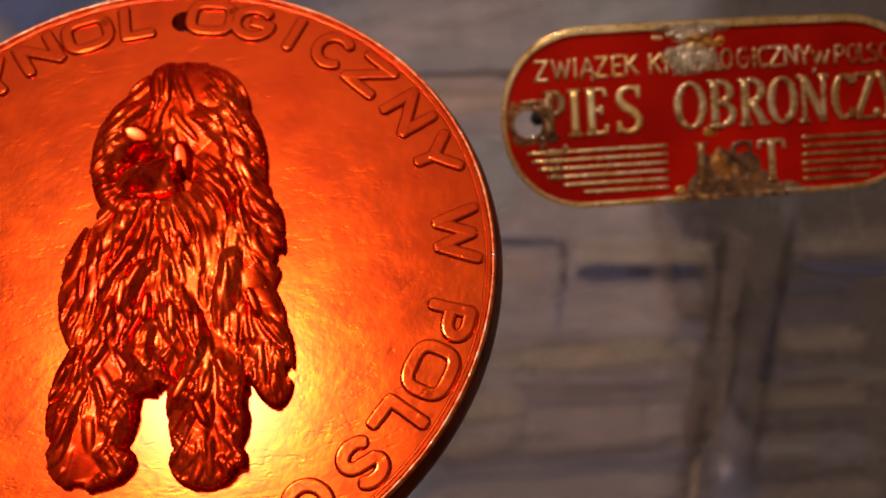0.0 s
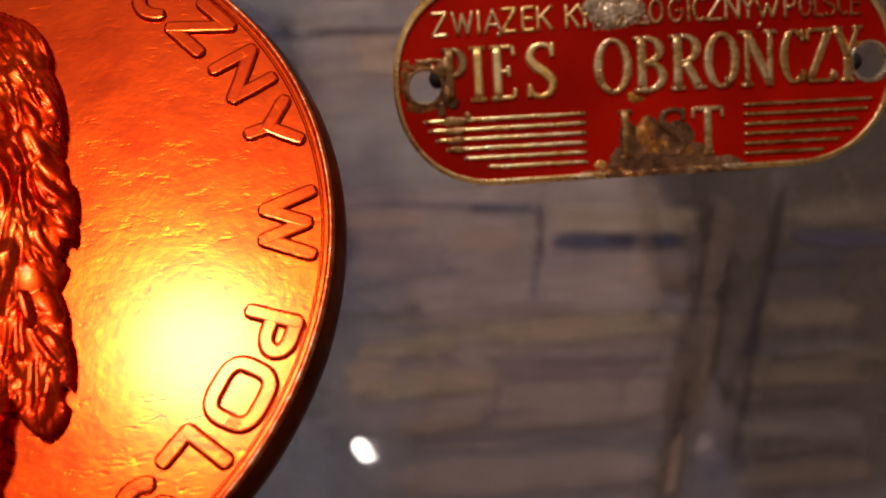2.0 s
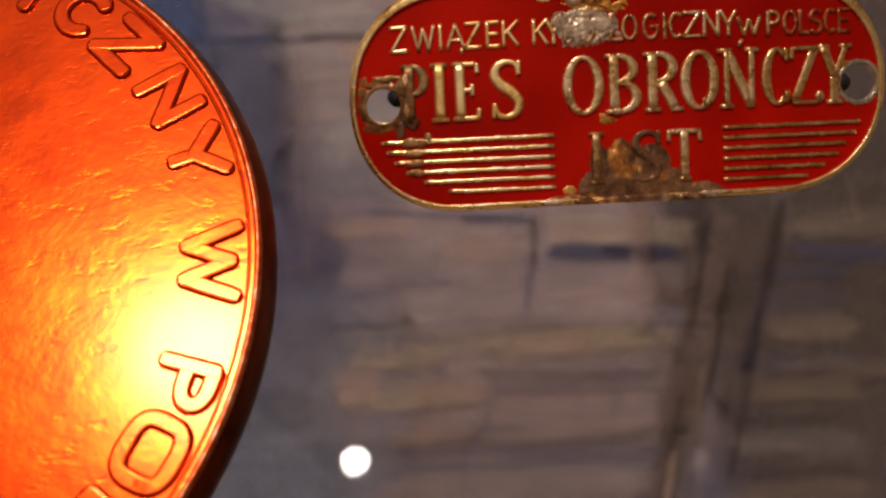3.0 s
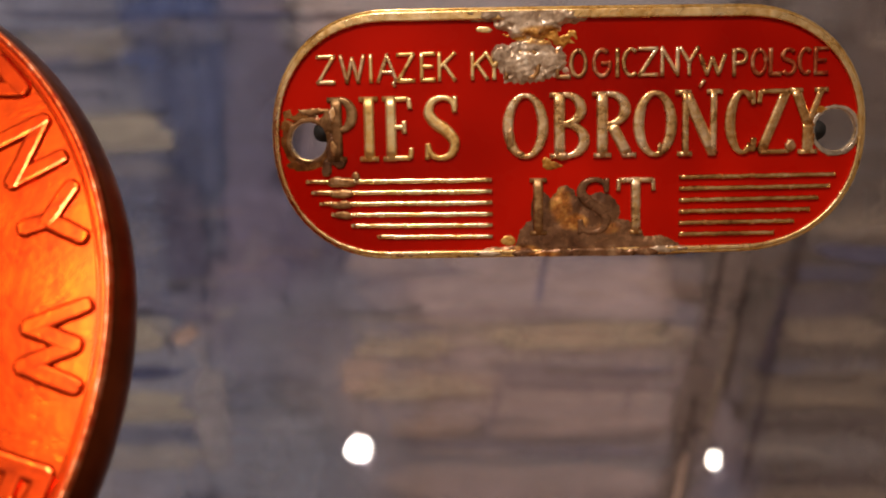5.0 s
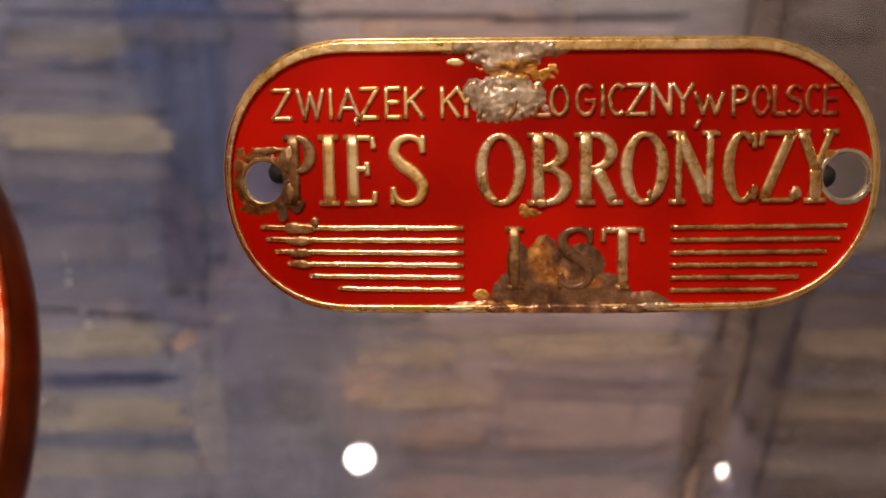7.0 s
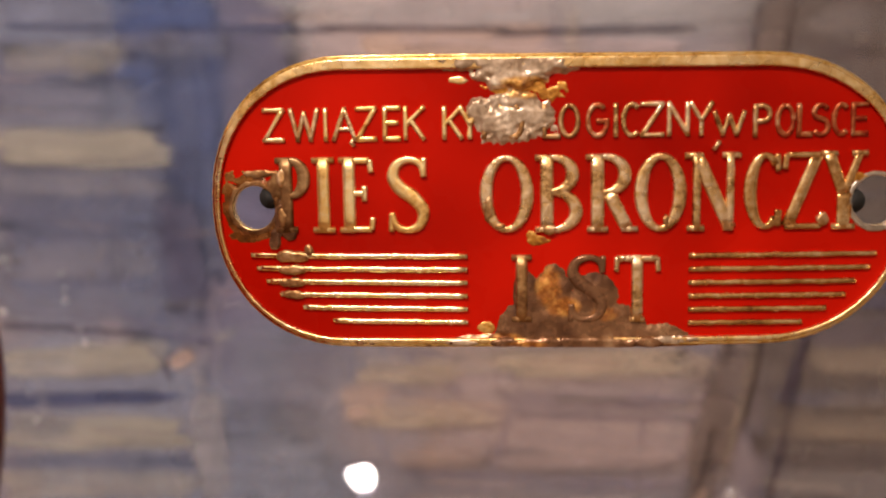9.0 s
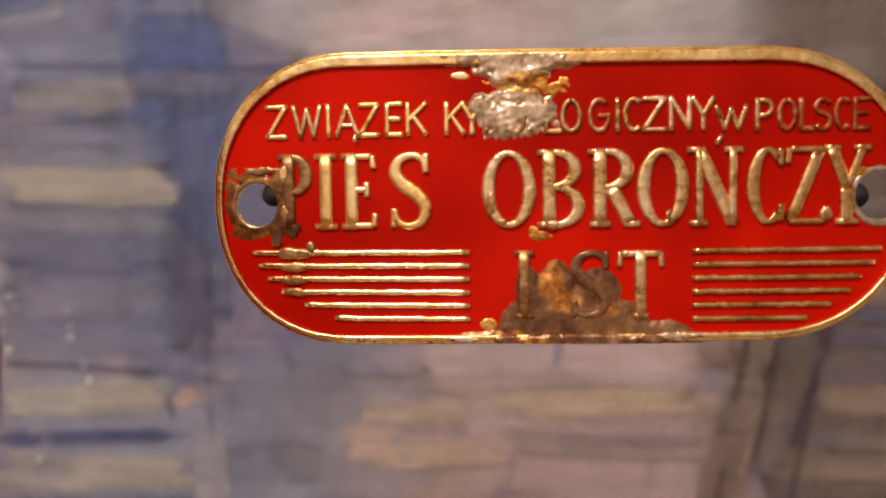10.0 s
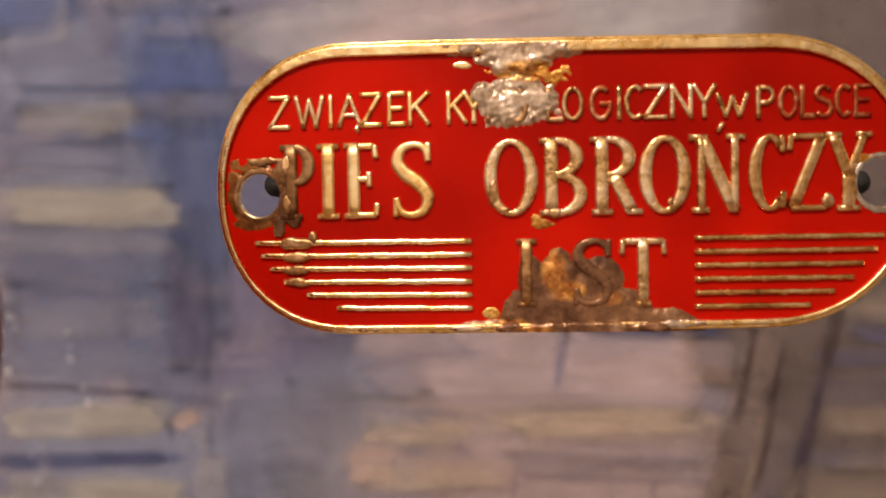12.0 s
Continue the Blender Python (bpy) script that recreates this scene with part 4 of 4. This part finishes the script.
def serif_glyph(ch, x0, x1, y0, y1, mat):
    w, h = x1 - x0, y1 - y0
    T, t = 0.18 * h, 0.085 * h
    ms = []

    def step():
        """Each stroke of a letter lies a trace lower than the one before."""
        return 0.42 - 0.007 * len(ms)

    def line(*pts, thick=T):
        fine = []
        for (ax, ay), (bx, by) in zip(pts, pts[1:]):
            fine += [(x0 + w * (ax + (bx - ax) * k / 6), y0 + h * (ay + (by - ay) * k / 6)) for k in range(7)]
        ms.append(ridge(fine, thick, mat, "tmp", step()))

    def curve(cx, cy, rx, ry, a0, a1, thick=T, thin=t):
        loop = a1 - a0 == 360
        pts = bow(x0 + w * cx, y0 + h * cy, w * rx, h * ry, a0, a1, thick, thin, 32 if loop else 18)
        ms.append(ridge(pts[:-1] if loop else pts, thick, mat, "tmp", step(), loop=loop))

    def flow(pts, widths):
        """One bending stroke through all the points."""
        fine = []
        for i in range(len(pts) - 1):
            p = [pts[max(0, min(len(pts) - 1, i + k))] for k in (-1, 0, 1, 2)]
            for k in range(6 if i < len(pts) - 2 else 7):
                q = k / 6
                c = (-0.5 * q + q * q - 0.5 * q ** 3, 1 - 2.5 * q * q + 1.5 * q ** 3, 0.5 * q + 2 * q * q - 1.5 * q ** 3, -0.5 * q * q + 0.5 * q ** 3)
                fine.append((x0 + w * sum(a * v[0] for a, v in zip(c, p)), y0 + h * sum(a * v[1] for a, v in zip(c, p)), T * (widths[i] * (1 - q) + widths[i + 1] * q)))
        ms.append(ridge(fine, T, mat, "tmp", step()))

    def foot(cx, cy, half=0.2):
        ms.append(ridge([(x0 + w * cx - half * h * 0.75, y0 + h * cy), (x0 + w * cx, y0 + h * cy), (x0 + w * cx + half * h * 0.75, y0 + h * cy)], t, mat, "tmp", step()))

    if ch == "I":
        line((0.5, 0), (0.5, 1)), foot(0.5, 0.03), foot(0.5, 0.97)
    elif ch == "P":
        line((0.3, 0), (0.3, 1)), foot(0.3, 0.03), foot(0.22, 0.97, 0.14), curve(0.42, 0.73, 0.45, 0.24, 100, -100)
    elif ch == "E":
        line((0.28, 0), (0.28, 1)), foot(0.22, 0.03, 0.14), foot(0.22, 0.97, 0.14)
        line((0.28, 0.04), (0.95, 0.04), thick=t), line((0.28, 0.96), (0.92, 0.96), thick=t), line((0.28, 0.52), (0.75, 0.52), thick=t)
        line((0.95, 0.03), (1.0, 0.2), thick=t), line((0.92, 0.97), (0.97, 0.8), thick=t), line((0.75, 0.42), (0.75, 0.62), thick=t)
    elif ch == "S":
        flow(((0.86, 0.74), (0.80, 0.90), (0.55, 0.965), (0.26, 0.90), (0.17, 0.73), (0.34, 0.58), (0.62, 0.46), (0.84, 0.29), (0.76, 0.10), (0.48, 0.03), (0.22, 0.09), (0.13, 0.26)),
             (0.5, 0.6, 0.5, 0.75, 1.0, 1.1, 1.1, 1.0, 0.75, 0.5, 0.6, 0.5))
        line((0.87, 0.99), (0.86, 0.74), thick=t), line((0.11, 0.01), (0.13, 0.26), thick=t)
    elif ch == "O":
        curve(0.5, 0.5, 0.42, 0.47, 0, 360)
    elif ch == "B":
        line((0.26, 0), (0.26, 1)), foot(0.18, 0.03, 0.14), foot(0.18, 0.97, 0.14), curve(0.4, 0.75, 0.42, 0.22, 100, -100), curve(0.4, 0.27, 0.5, 0.245, 100, -100)
    elif ch == "R":
        line((0.24, 0), (0.24, 1)), foot(0.24, 0.03, 0.18), foot(0.16, 0.97, 0.14), curve(0.4, 0.74, 0.4, 0.23, 100, -100)
        line((0.48, 0.5), (0.84, 0.05)), foot(0.9, 0.03, 0.14)
    elif ch == "N":
        line((0.16, 0), (0.16, 1), thick=t * 1.3), line((0.84, 0), (0.84, 1), thick=t * 1.3), line((0.16, 0.97), (0.84, 0.03), thick=T)
        foot(0.14, 0.03, 0.15), foot(0.1, 0.97, 0.16), foot(0.86, 0.97, 0.16)
    elif ch == "C":
        curve(0.56, 0.5, 0.44, 0.46, 48, 312), line((0.9, 0.98), (0.9, 0.76), thick=t), line((0.9, 0.05), (0.94, 0.26), thick=t * 1.2)
    elif ch == "Z":
        line((0.08, 0.96), (0.92, 0.96), thick=t), line((0.05, 0.04), (0.95, 0.04), thick=t), line((0.86, 0.96), (0.12, 0.04), thick=T * 0.9)
        line((0.08, 0.97), (0.04, 0.78), thick=t), line((0.95, 0.03), (1.0, 0.22), thick=t)
    elif ch == "Y":
        line((0.12, 0.97), (0.5, 0.45), thick=T * 0.9), line((0.88, 0.97), (0.5, 0.45), thick=t * 1.3), line((0.5, 0.47), (0.5, 0)), foot(0.5, 0.03), foot(0.12, 0.97, 0.14), foot(0.88, 0.97, 0.14)
    elif ch == "T":
        line((0.5, 0), (0.5, 1)), foot(0.5, 0.03, 0.15), line((0.04, 0.95), (0.96, 0.95), thick=t * 1.2)
        line((0.05, 0.97), (0.03, 0.76), thick=t), line((0.95, 0.97), (0.97, 0.76), thick=t)
    return merge(ms, "letter", mat)


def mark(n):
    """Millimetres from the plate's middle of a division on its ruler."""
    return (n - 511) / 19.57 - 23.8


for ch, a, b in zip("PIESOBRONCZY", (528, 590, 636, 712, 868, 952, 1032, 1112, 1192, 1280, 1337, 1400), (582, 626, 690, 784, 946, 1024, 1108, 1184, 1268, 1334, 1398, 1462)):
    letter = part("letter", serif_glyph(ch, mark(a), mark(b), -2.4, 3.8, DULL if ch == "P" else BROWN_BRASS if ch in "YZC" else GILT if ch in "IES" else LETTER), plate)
    if ch == "N":
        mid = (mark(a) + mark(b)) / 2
        part("accent", ridge([(mid - 0.05, 4.05), (mid + 0.2, 4.4), (mid + 0.42, 4.75)], 0.36, LETTER, "accent"), letter)
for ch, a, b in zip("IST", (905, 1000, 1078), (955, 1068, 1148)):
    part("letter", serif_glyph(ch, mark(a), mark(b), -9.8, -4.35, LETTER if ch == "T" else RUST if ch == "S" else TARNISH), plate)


def plain_letter(ch, a, b, base, cap, mat, wide=0.41):
    """One thin capital from a to b millimetres across, each stroke swelling and thinning a little."""
    ms = []
    for k, pts in enumerate(PLAIN[ch]):
        pts = [(a + (b - a) * x, base + wide / 2 + (cap - wide) * y) for x, y in pts]
        if len(pts) == 2:
            (ax, ay), (bx, by) = pts
            long = math.hypot(bx - ax, by - ay) or 1.0
            ex, ey = (bx - ax) / long * wide * 0.35, (by - ay) / long * wide * 0.35
            pts = [(ax - ex + (bx - ax + 2 * ex) * q / 6, ay - ey + (by - ay + 2 * ey) * q / 6) for q in range(7)]
        pts = [(x, y, wide * (1 + 0.3 * noise.noise(Vector((x * 1.4, y * 1.4, 2.0))))) for x, y in pts]
        ms.append(ridge(pts, wide, mat, "tmp", 0.34 - 0.008 * k))
    return part("letter", merge(ms, "letter", mat), plate)


def small_word(word, edges, base, cap, metals):
    """A line of thin capitals; edges gives where each begins and how wide it is, in millimetres."""
    return [plain_letter(ch, a, a + w, base, cap, {"g": GILT, "l": LETTER, "t": TARNISH, "s": SPENT}[metal]) for ch, (a, w), metal in zip(word, edges, metals)]


word = small_word("ZWIAZEK", ((-23.8, 1.6), (-21.5, 2.3), (-18.7, 0.4), (-17.8, 1.8), (-15.8, 1.5), (-13.6, 1.3), (-11.9, 1.6)), 5.1, 2.9, "gtglggg")
part("ogonek", ridge([(-16.15, 5.3), (-16.35, 5.0), (-16.1, 4.75)], 0.36, LETTER, "ogonek", 0.33), word[3])
small_word("KYNOLOGICZNY", ((-8.7, 1.5), (-7.3, 1.6), (-5.4, 1.5), (-3.7, 1.5), (-0.6, 1.25), (0.75, 1.5), (2.9, 1.6), (5.0, 0.35), (5.7, 1.4), (7.25, 1.6), (9.3, 1.6), (11.1, 1.6)), 5.1, 2.85, "ggttttslllll")
small_word("w", ((12.95, 2.3),), 5.1, 2.75, "l")
small_word("POLSCE", ((16.0, 1.3), (17.8, 1.35), (19.45, 1.0), (20.6, 1.3), (22.2, 1.2), (23.7, 1.15)), 4.95, 2.7, "tsssss")

for i, (l, r) in enumerate(zip((-25.4, -24.9, -24.1, -22.9, -20.9, -18.3), (26.0, 25.5, 24.4, 23.6, 22.1, 20.2))):
    v = -4.42 - 1.1 * i
    for a, b in ((l, -6.85), (11.06, r)):
        pts = [(a + (b - a) * k / 24, v + 0.05 * noise.noise(Vector((k * 0.5, i, a))), 0.47 + 0.12 * noise.noise(Vector((k * 0.6, i + 9, a)))) for k in range(25)]
        part("bar", ridge(pts, 0.47, BRASS if a < 0 else BROWN_BRASS, "bar", height=0.36), plate)


def blot(name, discs, high, mat, seed, label, rough=0.5, base=-0.46, step=0.13, slope=2.2, stains=()):
    """A low smeared mass with a ragged outline, grown from (x, y, rx, ry) ovals in millimetres on the plate."""
    lo_x, hi_x = min(d[0] - d[2] * 1.6 for d in discs), max(d[0] + d[2] * 1.6 for d in discs)
    lo_y, hi_y = max(-11.9, min(d[1] - d[3] * 1.6 for d in discs)), min(11.6, max(d[1] + d[3] * 1.6 for d in discs))
    nx, ny = int((hi_x - lo_x) / step) + 1, int((hi_y - lo_y) / step) + 1
    num, verts, faces = {}, [], []
    for j in range(ny):
        for i in range(nx):
            x, y = lo_x + i * step, lo_y + j * step
            f = max(1 - ((x - cx) / rx) ** 2 - ((y - cy) / ry) ** 2 for cx, cy, rx, ry in discs)
            f += rough * (noise.noise(Vector((x * 0.9, y * 0.9, seed))) + 0.6 * noise.noise(Vector((x * 2.4, y * 2.4, seed))) + 0.15 * noise.noise(Vector((x * 5, y * 5, seed))))
            if f > -0.12 and all(math.hypot(x - hx, y - hy) > hr for hx, hy, hr in HOLES):
                k = min(1.0, max(0.0, f * slope))
                k = k * k * (3 - 2 * k)
                z = base - (0.06 if f < 0 else 0) + high * k * (1 + 0.22 * noise.noise(Vector((x * 0.7, y * 0.7, seed + 5))) + 0.05 * noise.noise(Vector((x * 3, y * 3, seed))))
                num[i, j] = len(verts)
                verts.append(bend(Vector((x, y, z))) * MM)
    for i, j in num:
        q = ((i, j), (i + 1, j), (i + 1, j + 1), (i, j + 1))
        if all(c in num for c in q):
            faces.append([num[c] for c in q])
    me = bpy.data.meshes.new(name)
    me.from_pydata(verts, [], faces)
    for p in me.polygons:
        p.use_smooth = True
    me.materials.append(mat)
    if stains:
        layer = me.attributes.new("stain", "FLOAT", "POINT")
        for v in me.vertices:
            x, y = v.co.x / MM, v.co.y / MM
            layer.data[v.index].value = min(1.0, max(0.0, 1.3 * max(1 - ((x - cx) / rx) ** 2 - ((y - cy) / ry) ** 2 for cx, cy, rx, ry in stains)))
    part(name, me, plate, label)


blot("solder_blot", ((-4.2, 11.5, 6.5, 1.0), (-3.2, 10.4, 3.4, 1.5), (-0.4, 10.9, 2.8, 0.9)), 0.66, SOLDER, 1.0, "grey solder smeared over the border", 0.4, slope=1.3, stains=((-2.0, 9.6, 3.0, 0.8),))
blot("solder_blot", ((-3.9, 6.6, 2.8, 2.1), (-1.5, 6.8, 2.5, 2.0), (-5.6, 7.4, 1.5, 1.3), (-2.8, 8.2, 2.4, 1.0)), 0.46, SOLDER, 4.0, "grey solder blot over the small letters", 0.5, slope=1.1, stains=((-1.6, 8.8, 3.0, 0.7),))
blot("bare_patch", ((-2.2, 9.3, 3.2, 0.9), (-0.4, 8.9, 1.8, 1.1)), 0.16, FLAKE, 6.0, "flaked patch of bare gold metal", 1.2)
blot("bare_patch", ((-7.4, 9.9, 0.9, 0.4),), 0.16, BRASS, 7.0, "chip in the enamel showing brass")
blot("corrosion", ((2.4, -11.6, 9.2, 3.2), (1.8, -9.8, 6.6, 3.2), (-2.4, -10.4, 2.6, 2.8), (-5.4, -11.7, 4.0, 1.0), (8.6, -11.3, 3.4, 1.7), (0.2, -7.6, 2.1, 3.2), (3.6, -7.6, 2.6, 2.5), (-2.0, -8.0, 1.5, 3.2)), 0.36, RUST, 12.0,
     "brown corroded solder over the lettering and border", 0.15, slope=0.9,
     stains=((-0.2, -6.9, 1.5, 2.5), (1.0, -8.6, 2.0, 1.2), (4.4, -9.2, 1.6, 0.9), (-3.6, -11.2, 1.8, 0.6), (5.0, -11.4, 2.4, 0.5)))
blot("corrosion", ((2.2, -11.7, 8.4, 0.9), (-3.4, -11.6, 2.4, 0.6), (7.6, -11.5, 2.4, 0.6)), 0.68, RUST, 13.0, "brown corroded solder on the brass border", 0.25, slope=1.2, stains=((-2.0, -11.7, 2.5, 0.4),))
blot("solder_blot", ((-7.4, -11.6, 2.0, 0.4), (9.8, -11.3, 2.6, 0.4)), 0.58, SOLDER, 17.0, "grey solder smeared over the lower border", 0.4)
for i, (x, y, a, b) in enumerate(((-5.05, -0.6, 0.45, 1.3), (-4.2, -1.9, 0.5, 0.4), (0.0, -2.2, 0.8, 0.5), (-22.4, 2.0, 0.5, 0.9), (-22.5, -1.2, 0.5, 0.9), (21.6, -1.6, 0.5, 0.6), (9.2, -1.6, 0.3, 0.6))):
    blot("corrosion", ((x, y, a, b),), 0.5, TARNISH, 70.0 + i, "brown corrosion on the lettering", 0.7)
blot("nick", ((-16.0, -11.75, 0.5, 0.28), (-15.0, -11.8, 0.4, 0.2)), 0.62, RUST, 51.0, "dark nick in the brass border", 0.4)
blot("nick", ((-8.3, -11.65, 0.3, 0.3),), 0.62, RUST, 52.0, "dark nick in the brass border", 0.4)
blot("bare_patch", ((-5.4, -10.4, 0.9, 0.6),), 0.14, FLAKE, 18.0, "chip in the enamel showing brass")
blot("bare_patch", ((-1.0, -3.1, 1.1, 0.5), (-1.6, -2.7, 0.5, 0.5)), 0.2, FLAKE, 19.0, "chip in the enamel showing brass")
blot("bare_patch", ((-6.1, -7.6, 0.3, 0.8),), 0.1, FLAKE, 21.0, "chip in the enamel showing brass")
blot("bare_patch", ((-4.4, -7.2, 0.3, 1.2),), 0.1, FLAKE, 22.0, "chip in the enamel showing brass")
blot("bare_patch", ((-12.9, 0.6, 0.16, 0.9),), 0.1, FLAKE, 23.0, "scratch in the enamel showing brass", 0.3)
for i, (x, y, a, b) in enumerate(((-21.8, -4.5, 1.6, 0.6), (-20.3, -4.0, 0.5, 0.6), (-21.7, -5.6, 1.5, 0.5), (-21.8, -6.7, 1.5, 0.45), (-21.6, -7.75, 1.2, 0.42))):
    blot("solder_blot", ((x, y, a, b),), 0.46, TARNISH, 30.0 + i, "small tarnished solder lump on the bars", 0.35)
blot("corrosion", ((-22.6, -1.2, 0.7, 1.6), (-23.3, -3.0, 0.6, 1.0), (-21.9, -2.6, 0.7, 0.7)), 0.4, RUST, 40.0, "brown corrosion beside the hole")
blot("corrosion", ((-27.3, 0.2, 0.8, 2.4), (-25.6, -2.8, 2.0, 0.7), (-26.3, 2.2, 1.6, 0.8), (-25.0, -0.4, 2.9, 2.8)), 0.13, AMBER, 41.0, "amber corrosion beside the hole", 0.3)
blot("corrosion", ((-23.0, 1.5, 0.9, 1.2), (-24.6, 2.5, 1.6, 0.4)), 0.26, DULL, 42.0, "brown corrosion beside the hole")
blot("corrosion", ((23.6, -0.4, 0.5, 1.6), (24.3, 1.7, 0.9, 0.5)), 0.3, FLAKE, 43.0, "worn gold edge beside the hole")

# the holder that carries the plate: a peg from the painting's board, a crossbar and two black prongs in the holes
holder = tagged(new("plate_holder"), "black steel holder behind the enamelled plate with two prongs", "holder")
holder.matrix_world = PLATE
inv = PLATE.inverted()
part("crossbar", rod("crossbar", BLACK, (-0.0232, 0.0008, -0.0042), (0.0238, 0.0, -0.0042), 0.0009), holder)
part("peg", rod("peg", BLACK, (0.002, 0.002, -0.0042), inv @ Vector((0.062, BACK - 0.001, 0.332)), 0.0012), holder)
for x, y in ((-0.0237, 0.0005), (0.0242, -0.0002)):
    part("prong", rod("prong", BLACK, (x, y, -0.0045), (x, y, -0.0014), 0.0010), holder)
